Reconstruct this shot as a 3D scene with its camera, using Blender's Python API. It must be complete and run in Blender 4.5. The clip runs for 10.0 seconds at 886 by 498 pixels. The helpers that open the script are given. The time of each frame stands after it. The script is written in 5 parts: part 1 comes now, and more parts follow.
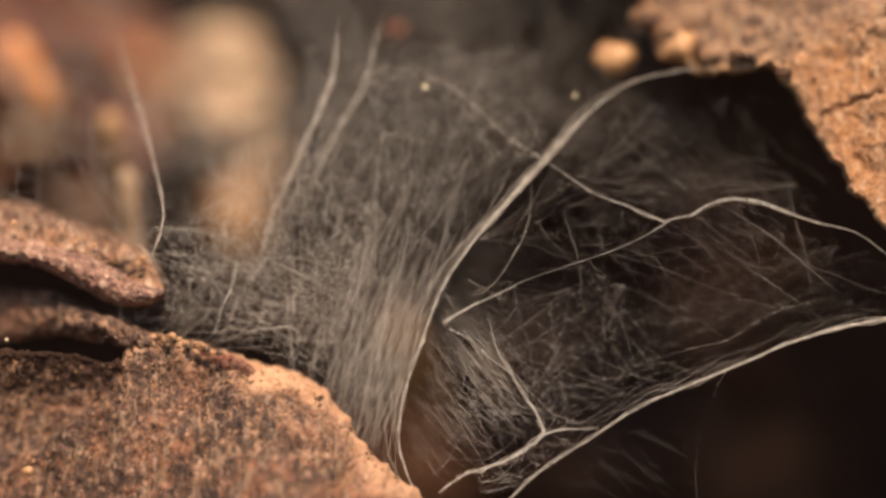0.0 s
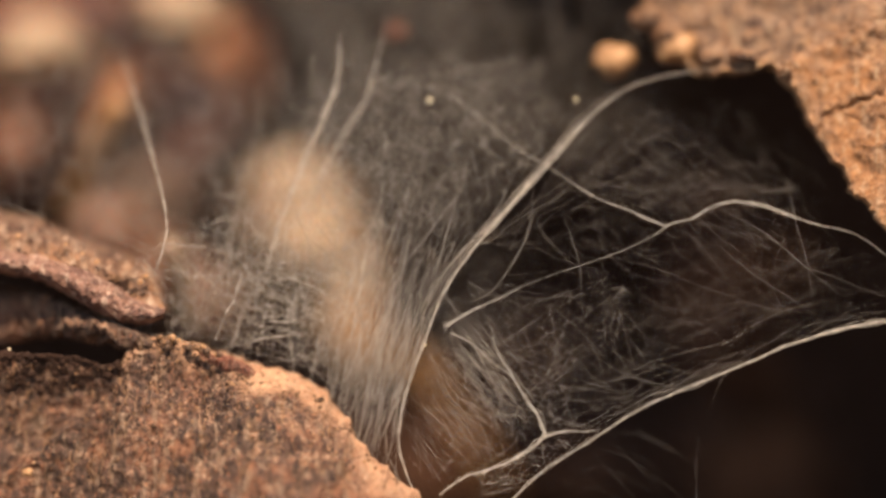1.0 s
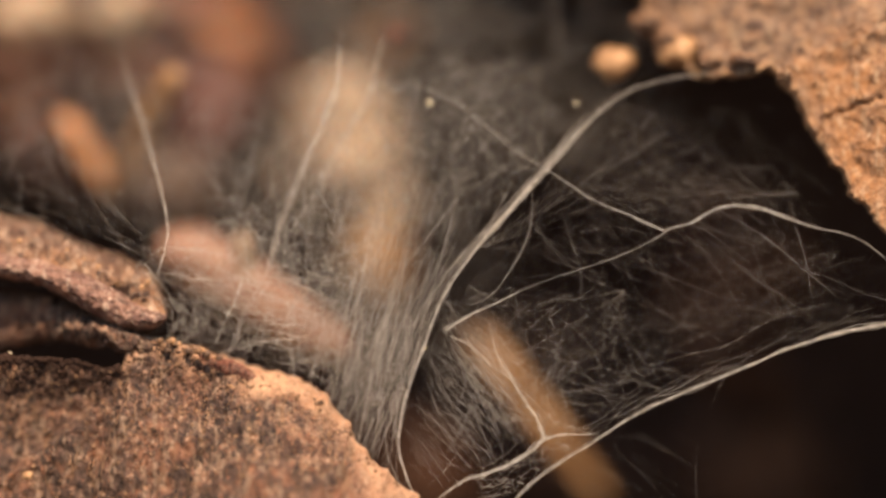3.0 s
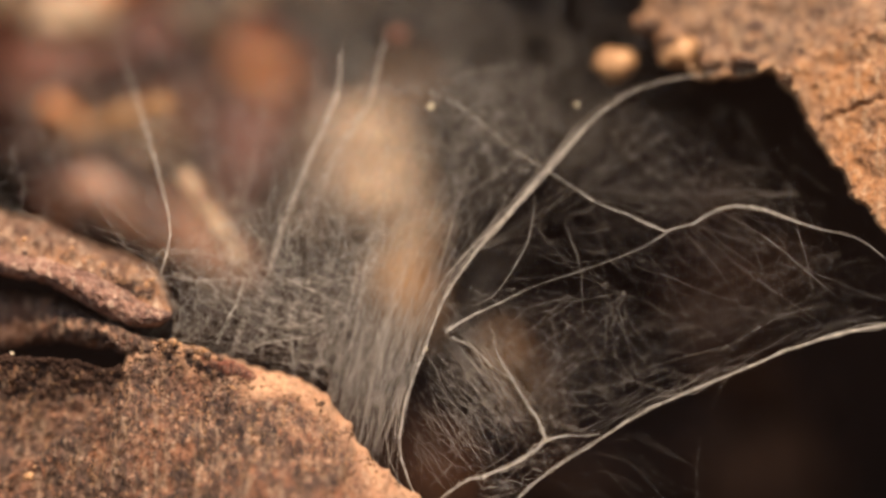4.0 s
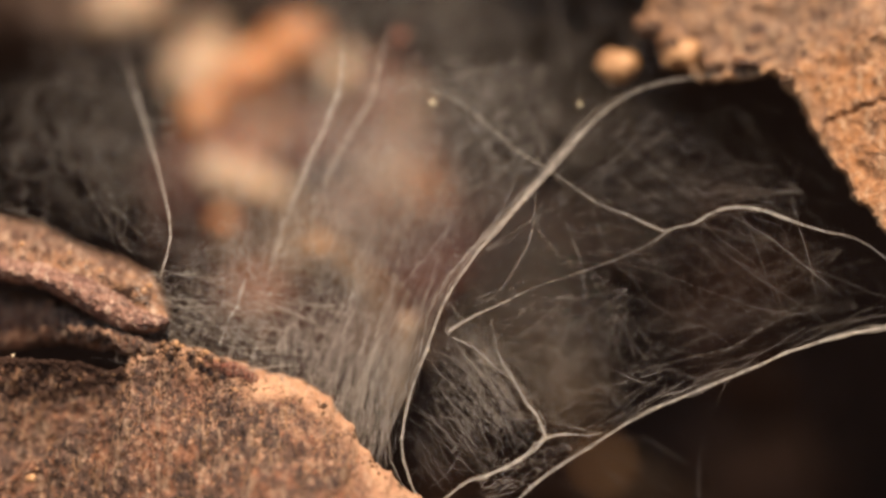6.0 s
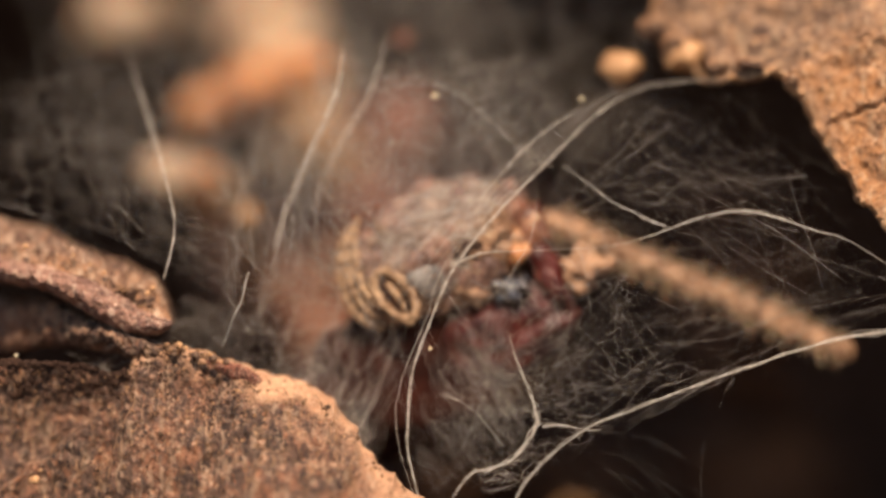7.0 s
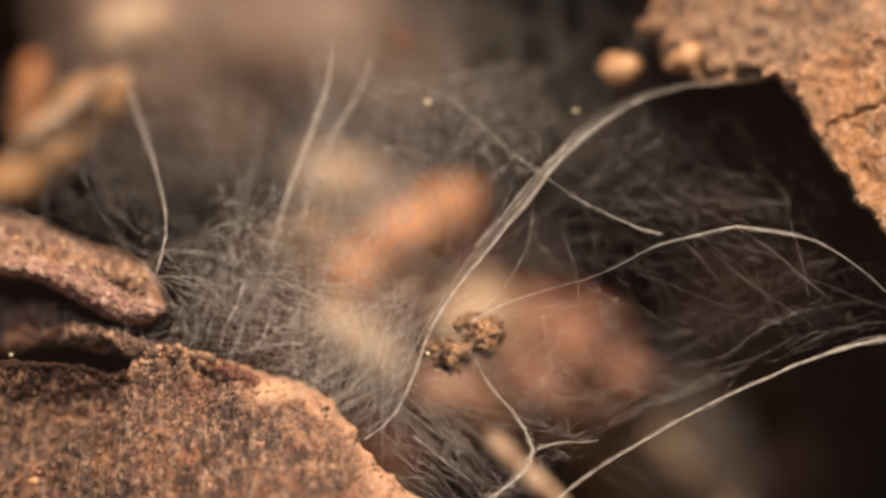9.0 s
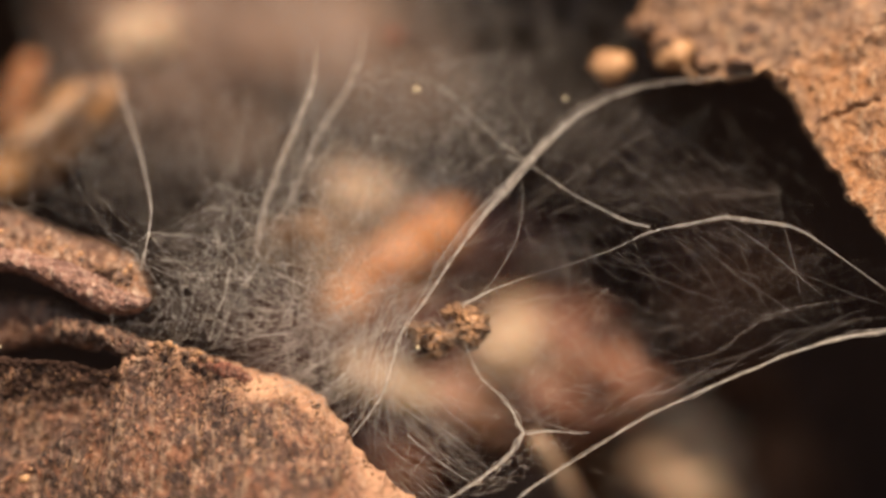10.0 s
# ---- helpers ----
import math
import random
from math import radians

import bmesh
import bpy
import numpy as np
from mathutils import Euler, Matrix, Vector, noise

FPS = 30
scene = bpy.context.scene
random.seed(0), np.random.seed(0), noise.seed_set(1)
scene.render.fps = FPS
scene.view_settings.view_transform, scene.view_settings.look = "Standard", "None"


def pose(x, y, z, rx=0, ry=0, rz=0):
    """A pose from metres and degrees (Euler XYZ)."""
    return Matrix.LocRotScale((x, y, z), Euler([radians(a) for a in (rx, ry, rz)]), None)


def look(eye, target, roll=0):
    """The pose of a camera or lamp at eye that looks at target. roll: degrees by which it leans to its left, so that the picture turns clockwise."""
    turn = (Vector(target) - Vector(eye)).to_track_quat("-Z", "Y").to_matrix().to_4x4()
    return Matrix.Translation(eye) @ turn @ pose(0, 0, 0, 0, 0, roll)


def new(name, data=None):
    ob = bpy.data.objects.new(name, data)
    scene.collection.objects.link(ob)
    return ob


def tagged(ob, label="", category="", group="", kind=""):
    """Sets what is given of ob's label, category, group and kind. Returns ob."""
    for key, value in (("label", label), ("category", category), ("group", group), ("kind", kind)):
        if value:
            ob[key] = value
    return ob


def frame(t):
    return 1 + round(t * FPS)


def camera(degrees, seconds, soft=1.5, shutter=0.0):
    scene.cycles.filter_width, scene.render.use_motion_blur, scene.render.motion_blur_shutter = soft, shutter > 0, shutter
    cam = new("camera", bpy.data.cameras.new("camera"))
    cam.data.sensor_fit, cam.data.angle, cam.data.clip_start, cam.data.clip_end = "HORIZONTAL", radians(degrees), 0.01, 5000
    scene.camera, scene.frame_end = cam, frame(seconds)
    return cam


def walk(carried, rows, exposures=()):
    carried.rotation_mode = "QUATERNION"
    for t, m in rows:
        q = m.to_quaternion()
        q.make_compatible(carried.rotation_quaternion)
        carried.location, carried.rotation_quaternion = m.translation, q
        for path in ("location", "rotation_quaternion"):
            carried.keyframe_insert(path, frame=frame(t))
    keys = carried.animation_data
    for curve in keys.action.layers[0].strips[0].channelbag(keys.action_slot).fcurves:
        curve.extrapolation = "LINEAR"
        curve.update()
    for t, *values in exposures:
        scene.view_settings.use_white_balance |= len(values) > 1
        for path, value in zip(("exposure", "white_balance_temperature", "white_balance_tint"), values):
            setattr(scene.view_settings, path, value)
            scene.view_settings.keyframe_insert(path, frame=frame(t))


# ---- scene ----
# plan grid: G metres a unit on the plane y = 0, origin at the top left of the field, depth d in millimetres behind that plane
G = 0.02 / 1568
EYE = (0.0, -0.1, 0.012)


def at(x, y, d=0.0):
    k = (0.1 + d * 0.001) / 0.1
    return Vector(((x - 784) * G * k, d * 0.001, EYE[2] + (441 - y) * G * k))


# slow drift of the hand-held camera: seconds, grid units to the right and down
DRIFT = [(0, -3, -12.5), (0.5, -3, -10.5), (1, -3, -9.5), (1.5, -3, -8), (2, -3, -7), (2.5, -3, -5), (4, -1, -2.5), (4.5, 2, -1.5),
         (5, -0.5, -0.5), (5.5, 0, 0), (7, 9, 4), (7.5, 9, 5), (8, 9, 5), (8.5, 7, 6), (9, 7.5, 6.5), (9.5, 3, 8), (10, -8, 1.5)]


def between(rows, t):
    """Linear value at t of rows (t, a, b, ...)."""
    if t <= rows[0][0]:
        return rows[0][1:]
    for a, b in zip(rows, rows[1:]):
        if t <= b[0]:
            f = (t - a[0]) / (b[0] - a[0])
            return tuple(p + (q - p) * f for p, q in zip(a[1:], b[1:]))
    return rows[-1][1:]


cam = camera(11.42, 10.0, soft=3.1)
cam.data.dof.use_dof, cam.data.dof.focus_distance, cam.data.dof.aperture_fstop = True, 0.1, 13.0
walk(cam, [(t, look(EYE, (-dx * G, 0.0, EYE[2] + dy * G))) for t, dx, dy in DRIFT])

# ---- light ----
SUN = Vector((0.03, -0.65, 0.755)).normalized()
world = bpy.data.worlds.new("world")
scene.world = world
world.use_nodes = True
sky = world.node_tree.nodes.new("ShaderNodeTexSky")
sky.sky_type, sky.sun_disc = "NISHITA", False
sky.sun_elevation, sky.sun_rotation = math.asin(SUN.z), math.atan2(SUN.x, SUN.y)
world.node_tree.links.new(sky.outputs[0], world.node_tree.nodes["Background"].inputs[0])
world.node_tree.nodes["Background"].inputs[1].default_value = 0.095
sun = new("sun", bpy.data.lights.new("sun", "SUN"))
sun.data.energy, sun.data.angle, sun.data.color = 5.0, radians(0.6), (1.0, 0.755, 0.555)
sun.matrix_world = look(SUN, (0, 0, 0))
scene.view_settings.exposure = 0.47


# ---- materials ----
def material(name, dark, light, scale, rough=0.8, bump=0.4, fine=9000, spot=None, spots=0.62, soft=0.0, spec=0.3, rim=None, trans=0.0):
    """Two colours mixed by coarse and fine noise (scales per metre), optional specks, relief and a rim colour from the mesh."""
    m = bpy.data.materials.new(name)
    m.use_nodes = True
    n, l = m.node_tree.nodes, m.node_tree.links
    b = n["Principled BSDF"]
    co = n.new("ShaderNodeTexCoord").outputs["Object"]

    def fog(s, detail=6, rough_=0.65):
        k = n.new("ShaderNodeTexNoise")
        k.inputs["Scale"].default_value, k.inputs["Detail"].default_value, k.inputs["Roughness"].default_value = s, detail, rough_
        l.new(co, k.inputs["Vector"])
        return k.outputs[0]

    def ramp(v, a, z):
        r = n.new("ShaderNodeMapRange")
        r.inputs[1].default_value, r.inputs[2].default_value = a, z
        l.new(v, r.inputs[0])
        return r.outputs[0]

    def mix(f, a, c):
        x = n.new("ShaderNodeMix")
        x.data_type = "RGBA"
        l.new(f, x.inputs[0])
        for i, v in ((6, a), (7, c)):
            if isinstance(v, tuple):
                x.inputs[i].default_value = (*v, 1)
            else:
                l.new(v, x.inputs[i])
        return x.outputs[2]

    coarse, grain = fog(scale), fog(fine, 4, 0.7)
    col = mix(ramp(coarse, 0.36, 0.64), dark, light)
    if rim:
        at_ = n.new("ShaderNodeAttribute")
        at_.attribute_name = "rim"
        col = mix(at_.outputs["Fac"], col, mix(ramp(fog(scale * 2.3), 0.35, 0.7), rim, tuple(0.55 * v for v in rim)))
    col = mix(ramp(grain, 0.42, 0.7), col, mix(ramp(coarse, 0.3, 0.7), tuple(0.5 * v for v in dark), tuple(min(1, 1.25 * v) for v in light)))
    if spot:
        col = mix(ramp(fog(fine * 0.55, 2), spots, spots + 0.06), col, spot)
    l.new(col, b.inputs["Base Color"])
    b.inputs["Roughness"].default_value = rough
    b.inputs["Specular IOR Level"].default_value = spec
    b.inputs["Subsurface Weight"].default_value = soft
    b.inputs["Subsurface Scale"].default_value = 0.0004
    b.inputs["Transmission Weight"].default_value = trans
    if bump:
        k = n.new("ShaderNodeBump")
        k.inputs["Strength"].default_value, k.inputs["Distance"].default_value = bump, 0.00006
        l.new(grain, k.inputs["Height"])
        l.new(k.outputs[0], b.inputs["Normal"])
    return m


def bark(name, dark, mid, rust, tan, rim, patch_scale, dark_share=0.5, cracks=0.0, gritty=1.0):
    """Weathered bark: dark fibrous skin with rusty patches, tan crumbs, fine fibres, glinting grains and a fresher rim."""
    m = bpy.data.materials.new(name)
    m.use_nodes = True
    n, l = m.node_tree.nodes, m.node_tree.links
    b = n["Principled BSDF"]
    co = n.new("ShaderNodeTexCoord").outputs["Object"]

    def fog(s, detail=5, rough_=0.6, squeeze=None):
        k = n.new("ShaderNodeTexNoise")
        k.inputs["Scale"].default_value, k.inputs["Detail"].default_value, k.inputs["Roughness"].default_value = s, detail, rough_
        src = co
        if squeeze:
            mp = n.new("ShaderNodeMapping")
            mp.inputs["Scale"].default_value, mp.inputs["Rotation"].default_value = squeeze, (0, radians(14), 0)
            l.new(co, mp.inputs["Vector"])
            src = mp.outputs[0]
        l.new(src, k.inputs["Vector"])
        return k.outputs[0]

    def ramp(v, a, z, lo=0.0, hi=1.0):
        r = n.new("ShaderNodeMapRange")
        for i, x in ((1, a), (2, z), (3, lo), (4, hi)):
            r.inputs[i].default_value = x
        l.new(v, r.inputs[0])
        return r.outputs[0]

    def mix(f, a, c):
        x = n.new("ShaderNodeMix")
        x.data_type = "RGBA"
        l.new(f, x.inputs[0])
        for i, v in ((6, a), (7, c)):
            if isinstance(v, tuple):
                x.inputs[i].default_value = (*v, 1)
            else:
                l.new(v, x.inputs[i])
        return x.outputs[2]

    patch_, fibre, crumbs, grain_ = fog(patch_scale, 6, 0.75), fog(6000, 5, 0.75, (1, 1, 0.45)), fog(3000, 5, 0.8), fog(15000, 3, 0.7)
    warp = n.new("ShaderNodeVectorMath")
    warp.operation = "MULTIPLY_ADD"
    bend = n.new("ShaderNodeTexNoise")
    bend.inputs["Scale"].default_value, bend.inputs["Detail"].default_value = 1200, 5
    l.new(co, bend.inputs["Vector"]), l.new(bend.outputs["Color"], warp.inputs[0]), l.new(co, warp.inputs[2])
    warp.inputs[1].default_value = (0.0009, 0.0009, 0.0009)
    cells = n.new("ShaderNodeTexVoronoi")
    cells.feature = "DISTANCE_TO_EDGE"
    cells.inputs["Scale"].default_value = 480
    l.new(warp.outputs[0], cells.inputs["Vector"])
    grit, flecks = fog(7200, 5, 0.78), fog(9500, 4, 0.72, (1, 1, 0.45))
    col = mix(ramp(patch_, dark_share - 0.08, dark_share + 0.09), mid, rust)
    col = mix(ramp(fog(patch_scale * 0.55, 7, 0.75), 0.46, 0.55), col, mix(ramp(fibre, 0.42, 0.58), dark, mid))
    rimmed = n.new("ShaderNodeAttribute")
    rimmed.attribute_name = "rim"
    col = mix(rimmed.outputs["Fac"], col, mix(ramp(fog(2400, 5, 0.7), 0.42, 0.66), rim, rust))
    col = mix(ramp(crumbs, 0.54, 0.62), col, mix(ramp(grain_, 0.4, 0.62), rust, tan))
    spread = n.new("ShaderNodeMath")
    spread.operation = "MULTIPLY"
    thin_ = n.new("ShaderNodeMapRange")
    for k, x in ((1, 0.0), (2, 1.0), (3, gritty), (4, 0.35 * gritty)):
        thin_.inputs[k].default_value = x
    l.new(rimmed.outputs["Fac"], thin_.inputs[0])
    l.new(ramp(grit, 0.46, 0.64), spread.inputs[0]), l.new(thin_.outputs[0], spread.inputs[1])
    col = mix(spread.outputs[0], col, dark)
    if cracks:
        col = mix(ramp(cells.outputs["Distance"], cracks, 0.0), col, dark)
    col = mix(ramp(flecks, 0.60, 0.67), col, rust)
    streaks = fog(5600, 4, 0.65, (1, 1, 0.16))
    blotch = fog(patch_scale * 2.4, 6, 0.7)
    col = mix(ramp(blotch, 0.56, 0.66, 0.0, 0.75), col, dark)
    col = mix(ramp(blotch, 0.42, 0.34, 0.0, 0.5), col, rust)
    col = mix(ramp(streaks, 0.54, 0.68, 0.0, 0.8), col, tuple(0.66 * v for v in tan))
    col = mix(ramp(streaks, 0.42, 0.28, 0.0, 0.8), col, dark)
    col = mix(ramp(rimmed.outputs["Fac"], 0.45, 1.0, 0.0, 0.48), col, mix(ramp(fog(1500, 5, 0.7), 0.4, 0.62), rim, tuple(0.7 * v for v in rim)))
    col = mix(ramp(grain_, 0.64, 0.72), col, tan)
    col = mix(ramp(grain_, 0.40, 0.30), col, dark)
    l.new(col, b.inputs["Base Color"])
    l.new(ramp(grain_, 0.35, 0.7, 0.9, 0.34), b.inputs["Roughness"])
    b.inputs["Specular IOR Level"].default_value = 0.4
    low, high = n.new("ShaderNodeBump"), n.new("ShaderNodeBump")
    low.inputs["Strength"].default_value, low.inputs["Distance"].default_value = 0.9, 0.00008
    high.inputs["Strength"].default_value, high.inputs["Distance"].default_value = 0.8, 0.00003
    l.new(grit, low.inputs["Height"]), l.new(grain_, high.inputs["Height"])
    l.new(low.outputs[0], high.inputs["Normal"]), l.new(high.outputs[0], b.inputs["Normal"])
    return m


def silk(name, colour, rough=0.45, through_=0.45, sheer=0.0, patchy=0.0):
    m = bpy.data.materials.new(name)
    m.use_nodes = True
    n, l = m.node_tree.nodes, m.node_tree.links
    b = n["Principled BSDF"]
    b.inputs["Base Color"].default_value, b.inputs["Roughness"].default_value = (*colour, 1), rough
    tr, mx, clear, mx2 = (n.new(k) for k in ("ShaderNodeBsdfTranslucent", "ShaderNodeMixShader", "ShaderNodeBsdfTransparent", "ShaderNodeMixShader"))
    tr.inputs[0].default_value = (*colour, 1)
    mx.inputs[0].default_value, mx2.inputs[0].default_value = through_, sheer
    if patchy:
        co, info, add, fog, r = (n.new(k) for k in ("ShaderNodeTexCoord", "ShaderNodeObjectInfo", "ShaderNodeVectorMath", "ShaderNodeTexNoise", "ShaderNodeMapRange"))
        l.new(co.outputs["Object"], add.inputs[0]), l.new(info.outputs["Random"], add.inputs[1]), l.new(add.outputs[0], fog.inputs["Vector"])
        fog.inputs["Scale"].default_value, fog.inputs["Detail"].default_value = 3500, 3
        for i, v in ((1, 0.36), (2, 0.64), (3, max(0.0, sheer - patchy * 0.3)), (4, min(0.95, sheer + patchy))):
            r.inputs[i].default_value = v
        l.new(fog.outputs[0], r.inputs[0]), l.new(r.outputs[0], mx2.inputs[0])
    l.new(b.outputs[0], mx.inputs[1]), l.new(tr.outputs[0], mx.inputs[2])
    l.new(mx.outputs[0], mx2.inputs[1]), l.new(clear.outputs[0], mx2.inputs[2])
    l.new(mx2.outputs[0], n["Material Output"].inputs["Surface"])
    return m


BARK = bark("bark", (0.020, 0.012, 0.009), (0.15, 0.086, 0.06), (0.39, 0.165, 0.08), (0.60, 0.41, 0.27), (0.72, 0.425, 0.245), 330, 0.56, 0.0, 1.0)
BARK_WARM = bark("rusty_bark", (0.06, 0.03, 0.02), (0.34, 0.22, 0.143), (0.47, 0.218, 0.083), (0.72, 0.51, 0.315), (0.62, 0.41, 0.23), 260, 0.45, 0.0, 0.6)
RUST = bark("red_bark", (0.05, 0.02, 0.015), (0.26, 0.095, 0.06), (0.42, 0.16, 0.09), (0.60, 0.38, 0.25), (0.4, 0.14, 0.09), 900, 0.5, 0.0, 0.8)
FLAKE = bark("flake_bark", (0.05, 0.025, 0.018), (0.29, 0.16, 0.097), (0.50, 0.26, 0.13), (0.86, 0.64, 0.45), (0.45, 0.24, 0.16), 700, 0.46, 0.0, 0.75)
LIP = bark("lip_bark", (0.05, 0.024, 0.02), (0.265, 0.138, 0.1), (0.46, 0.25, 0.165), (0.84, 0.61, 0.45), (0.42, 0.21, 0.14), 900, 0.46, 0.0, 0.6)
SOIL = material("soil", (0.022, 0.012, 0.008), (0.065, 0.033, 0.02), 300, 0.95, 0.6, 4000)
# brown of the lumps added for the dim glow in the hollow
GLOW_BROWN = material("rotten_wood", (0.03, 0.014, 0.008), (0.15, 0.072, 0.038), 520, 0.9, 0.8, 4000)
GRAIN = material("grain", (0.3, 0.15, 0.06), (0.62, 0.36, 0.17), 2500, 0.5, 0.5, 9000, spec=0.6)
CRUMB = material("crumb", (0.022, 0.012, 0.009), (0.37, 0.215, 0.115), 3200, 0.8, 1.0, 12000)
SPECK = material("speck", (0.80, 0.60, 0.34), (0.92, 0.76, 0.5), 3000, 0.2, 0.0, spec=0.9)
CREAM = material("cream_cuticle", (0.17, 0.10, 0.058), (0.60, 0.44, 0.285), 800, 0.5, 0.5, 3000, (0.18, 0.10, 0.06), 0.6, soft=0.15)
ORANGE = material("orange_cuticle", (0.34, 0.13, 0.045), (0.60, 0.28, 0.11), 900, 0.4, 0.5, 6000, soft=0.15, spec=0.5)
BROWN = material("brown_cuticle", (0.05, 0.016, 0.011), (0.25, 0.10, 0.065), 500, 0.5, 0.6, 2500, (0.40, 0.26, 0.17), 0.62, soft=0.1)
TAN = material("tan_cuticle", (0.06, 0.036, 0.025), (0.18, 0.112, 0.075), 450, 0.6, 0.6, 2500, (0.38, 0.26, 0.18), 0.6)
PINK = material("pink_cuticle", (0.18, 0.085, 0.05), (0.36, 0.20, 0.125), 900, 0.4, 0.5, 7000, (0.12, 0.05, 0.03), 0.6, soft=0.2, spec=0.5)
DOME = material("head_cuticle", (0.07, 0.036, 0.028), (0.28, 0.165, 0.122), 1700, 0.5, 0.7, 6000, (0.42, 0.29, 0.21), 0.60, soft=0.05, spec=0.4)
RED = material("red_cuticle", (0.014, 0.003, 0.002), (0.085, 0.011, 0.006), 1500, 0.38, 0.8, 4500, (0.23, 0.052, 0.028), 0.66, soft=0.1, spec=0.4)
RIB = material("yellow_rib", (0.17, 0.09, 0.045), (0.50, 0.33, 0.19), 2600, 0.5, 0.9, 9000, (0.10, 0.05, 0.03), 0.6)
BELLY = material("belly_cuticle", (0.07, 0.024, 0.014), (0.36, 0.17, 0.10), 1100, 0.35, 0.5, 4000, (0.55, 0.36, 0.22), 0.62, soft=0.15)
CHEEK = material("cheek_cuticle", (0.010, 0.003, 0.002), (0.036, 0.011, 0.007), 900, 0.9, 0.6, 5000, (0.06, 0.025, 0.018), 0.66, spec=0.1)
PEARL = material("pearly_plate", (0.09, 0.078, 0.068), (0.23, 0.21, 0.185), 2600, 0.4, 0.6, 6000, spec=0.5)
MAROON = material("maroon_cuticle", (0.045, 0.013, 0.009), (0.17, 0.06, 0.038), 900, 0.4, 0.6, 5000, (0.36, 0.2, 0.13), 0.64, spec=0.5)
HONEY = material("honey_cuticle", (0.24, 0.12, 0.045), (0.50, 0.29, 0.135), 1200, 0.4, 0.5, 6000, (0.12, 0.05, 0.03), 0.62)
STRAW = material("straw_cuticle", (0.14, 0.072, 0.04), (0.46, 0.275, 0.16), 2600, 0.45, 0.8, 9000, (0.62, 0.46, 0.28), 0.64)
BLACK = material("black_eye", (0.004, 0.004, 0.005), (0.02, 0.016, 0.015), 2000, 0.16, 0.5, 3000, spec=0.9)
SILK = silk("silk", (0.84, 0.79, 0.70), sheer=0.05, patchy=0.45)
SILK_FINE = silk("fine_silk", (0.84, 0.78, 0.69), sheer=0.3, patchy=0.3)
# greyer, sheerer copy of the silk; the threads' dimness is put into its colour
SILK_DIM = silk("dim_silk", (0.62, 0.58, 0.51), sheer=0.55, patchy=0.3)


# ---- mesh helpers ----
def mesh(name, verts, faces, mat, smooth=True, rim=None):
    me = bpy.data.meshes.new(name)
    me.from_pydata([tuple(v) for v in verts], [], faces)
    me.materials.append(mat)
    if smooth:
        me.polygons.foreach_set("use_smooth", [True] * len(me.polygons))
    if rim is not None:
        me.attributes.new("rim", "FLOAT", "POINT").data.foreach_set("value", rim)
    me.update()
    return me


def part(name, me, parent, label=""):
    ob = new(name, me)
    ob.parent = parent
    return tagged(ob, label) if label else ob


def rough_at(p, size, octaves=4):
    """Fractal unevenness about 0 at p, with features of the given size in metres."""
    return noise.fractal(p / size, 0.9, 2.1, octaves)


def along(points, n):
    """n + 1 points evenly spaced on a smooth curve through the points (tuples of any length)."""
    pts = [np.array(p, float) for p in points]
    fine = []
    for i in range(len(pts) - 1):
        a, b, c, d = pts[max(i - 1, 0)], pts[i], pts[i + 1], pts[min(i + 2, len(pts) - 1)]
        for k in range(12):
            f = k / 12
            fine.append(0.5 * (2 * b + (c - a) * f + (2 * a - 5 * b + 4 * c - d) * f * f + (3 * b - a - 3 * c + d) * f ** 3))
    fine = np.array(fine + [pts[-1]])
    s = np.concatenate([[0], np.cumsum(np.linalg.norm(np.diff(fine[:, :2], axis=0), axis=1))])
    return np.array([[np.interp(x, s, fine[:, j]) for j in range(fine.shape[1])] for x in np.linspace(0, s[-1], n + 1)])


def tubes(strands, sides=3):
    """Verts and faces of thin tubes; each strand is a list of (Vector, radius)."""
    verts, faces = [], []
    for strand in strands:
        base, n = len(verts), len(strand)
        for i, (p, r) in enumerate(strand):
            r = float(r)
            d = (strand[min(i + 1, n - 1)][0] - strand[max(i - 1, 0)][0]).normalized()
            a = d.cross(Vector((0.3, 1, 0.2))).normalized()
            b = d.cross(a)
            for k in range(sides):
                w = 2 * math.pi * k / sides
                verts.append(p + r * (math.cos(w) * a + math.sin(w) * b))
        for i in range(n - 1):
            for k in range(sides):
                q = (k + 1) % sides
                faces.append((base + i * sides + k, base + i * sides + q, base + (i + 1) * sides + q, base + (i + 1) * sides + k))
        faces += [tuple(base + k for k in reversed(range(sides))), tuple(base + (n - 1) * sides + k for k in range(sides))]
    return verts, faces


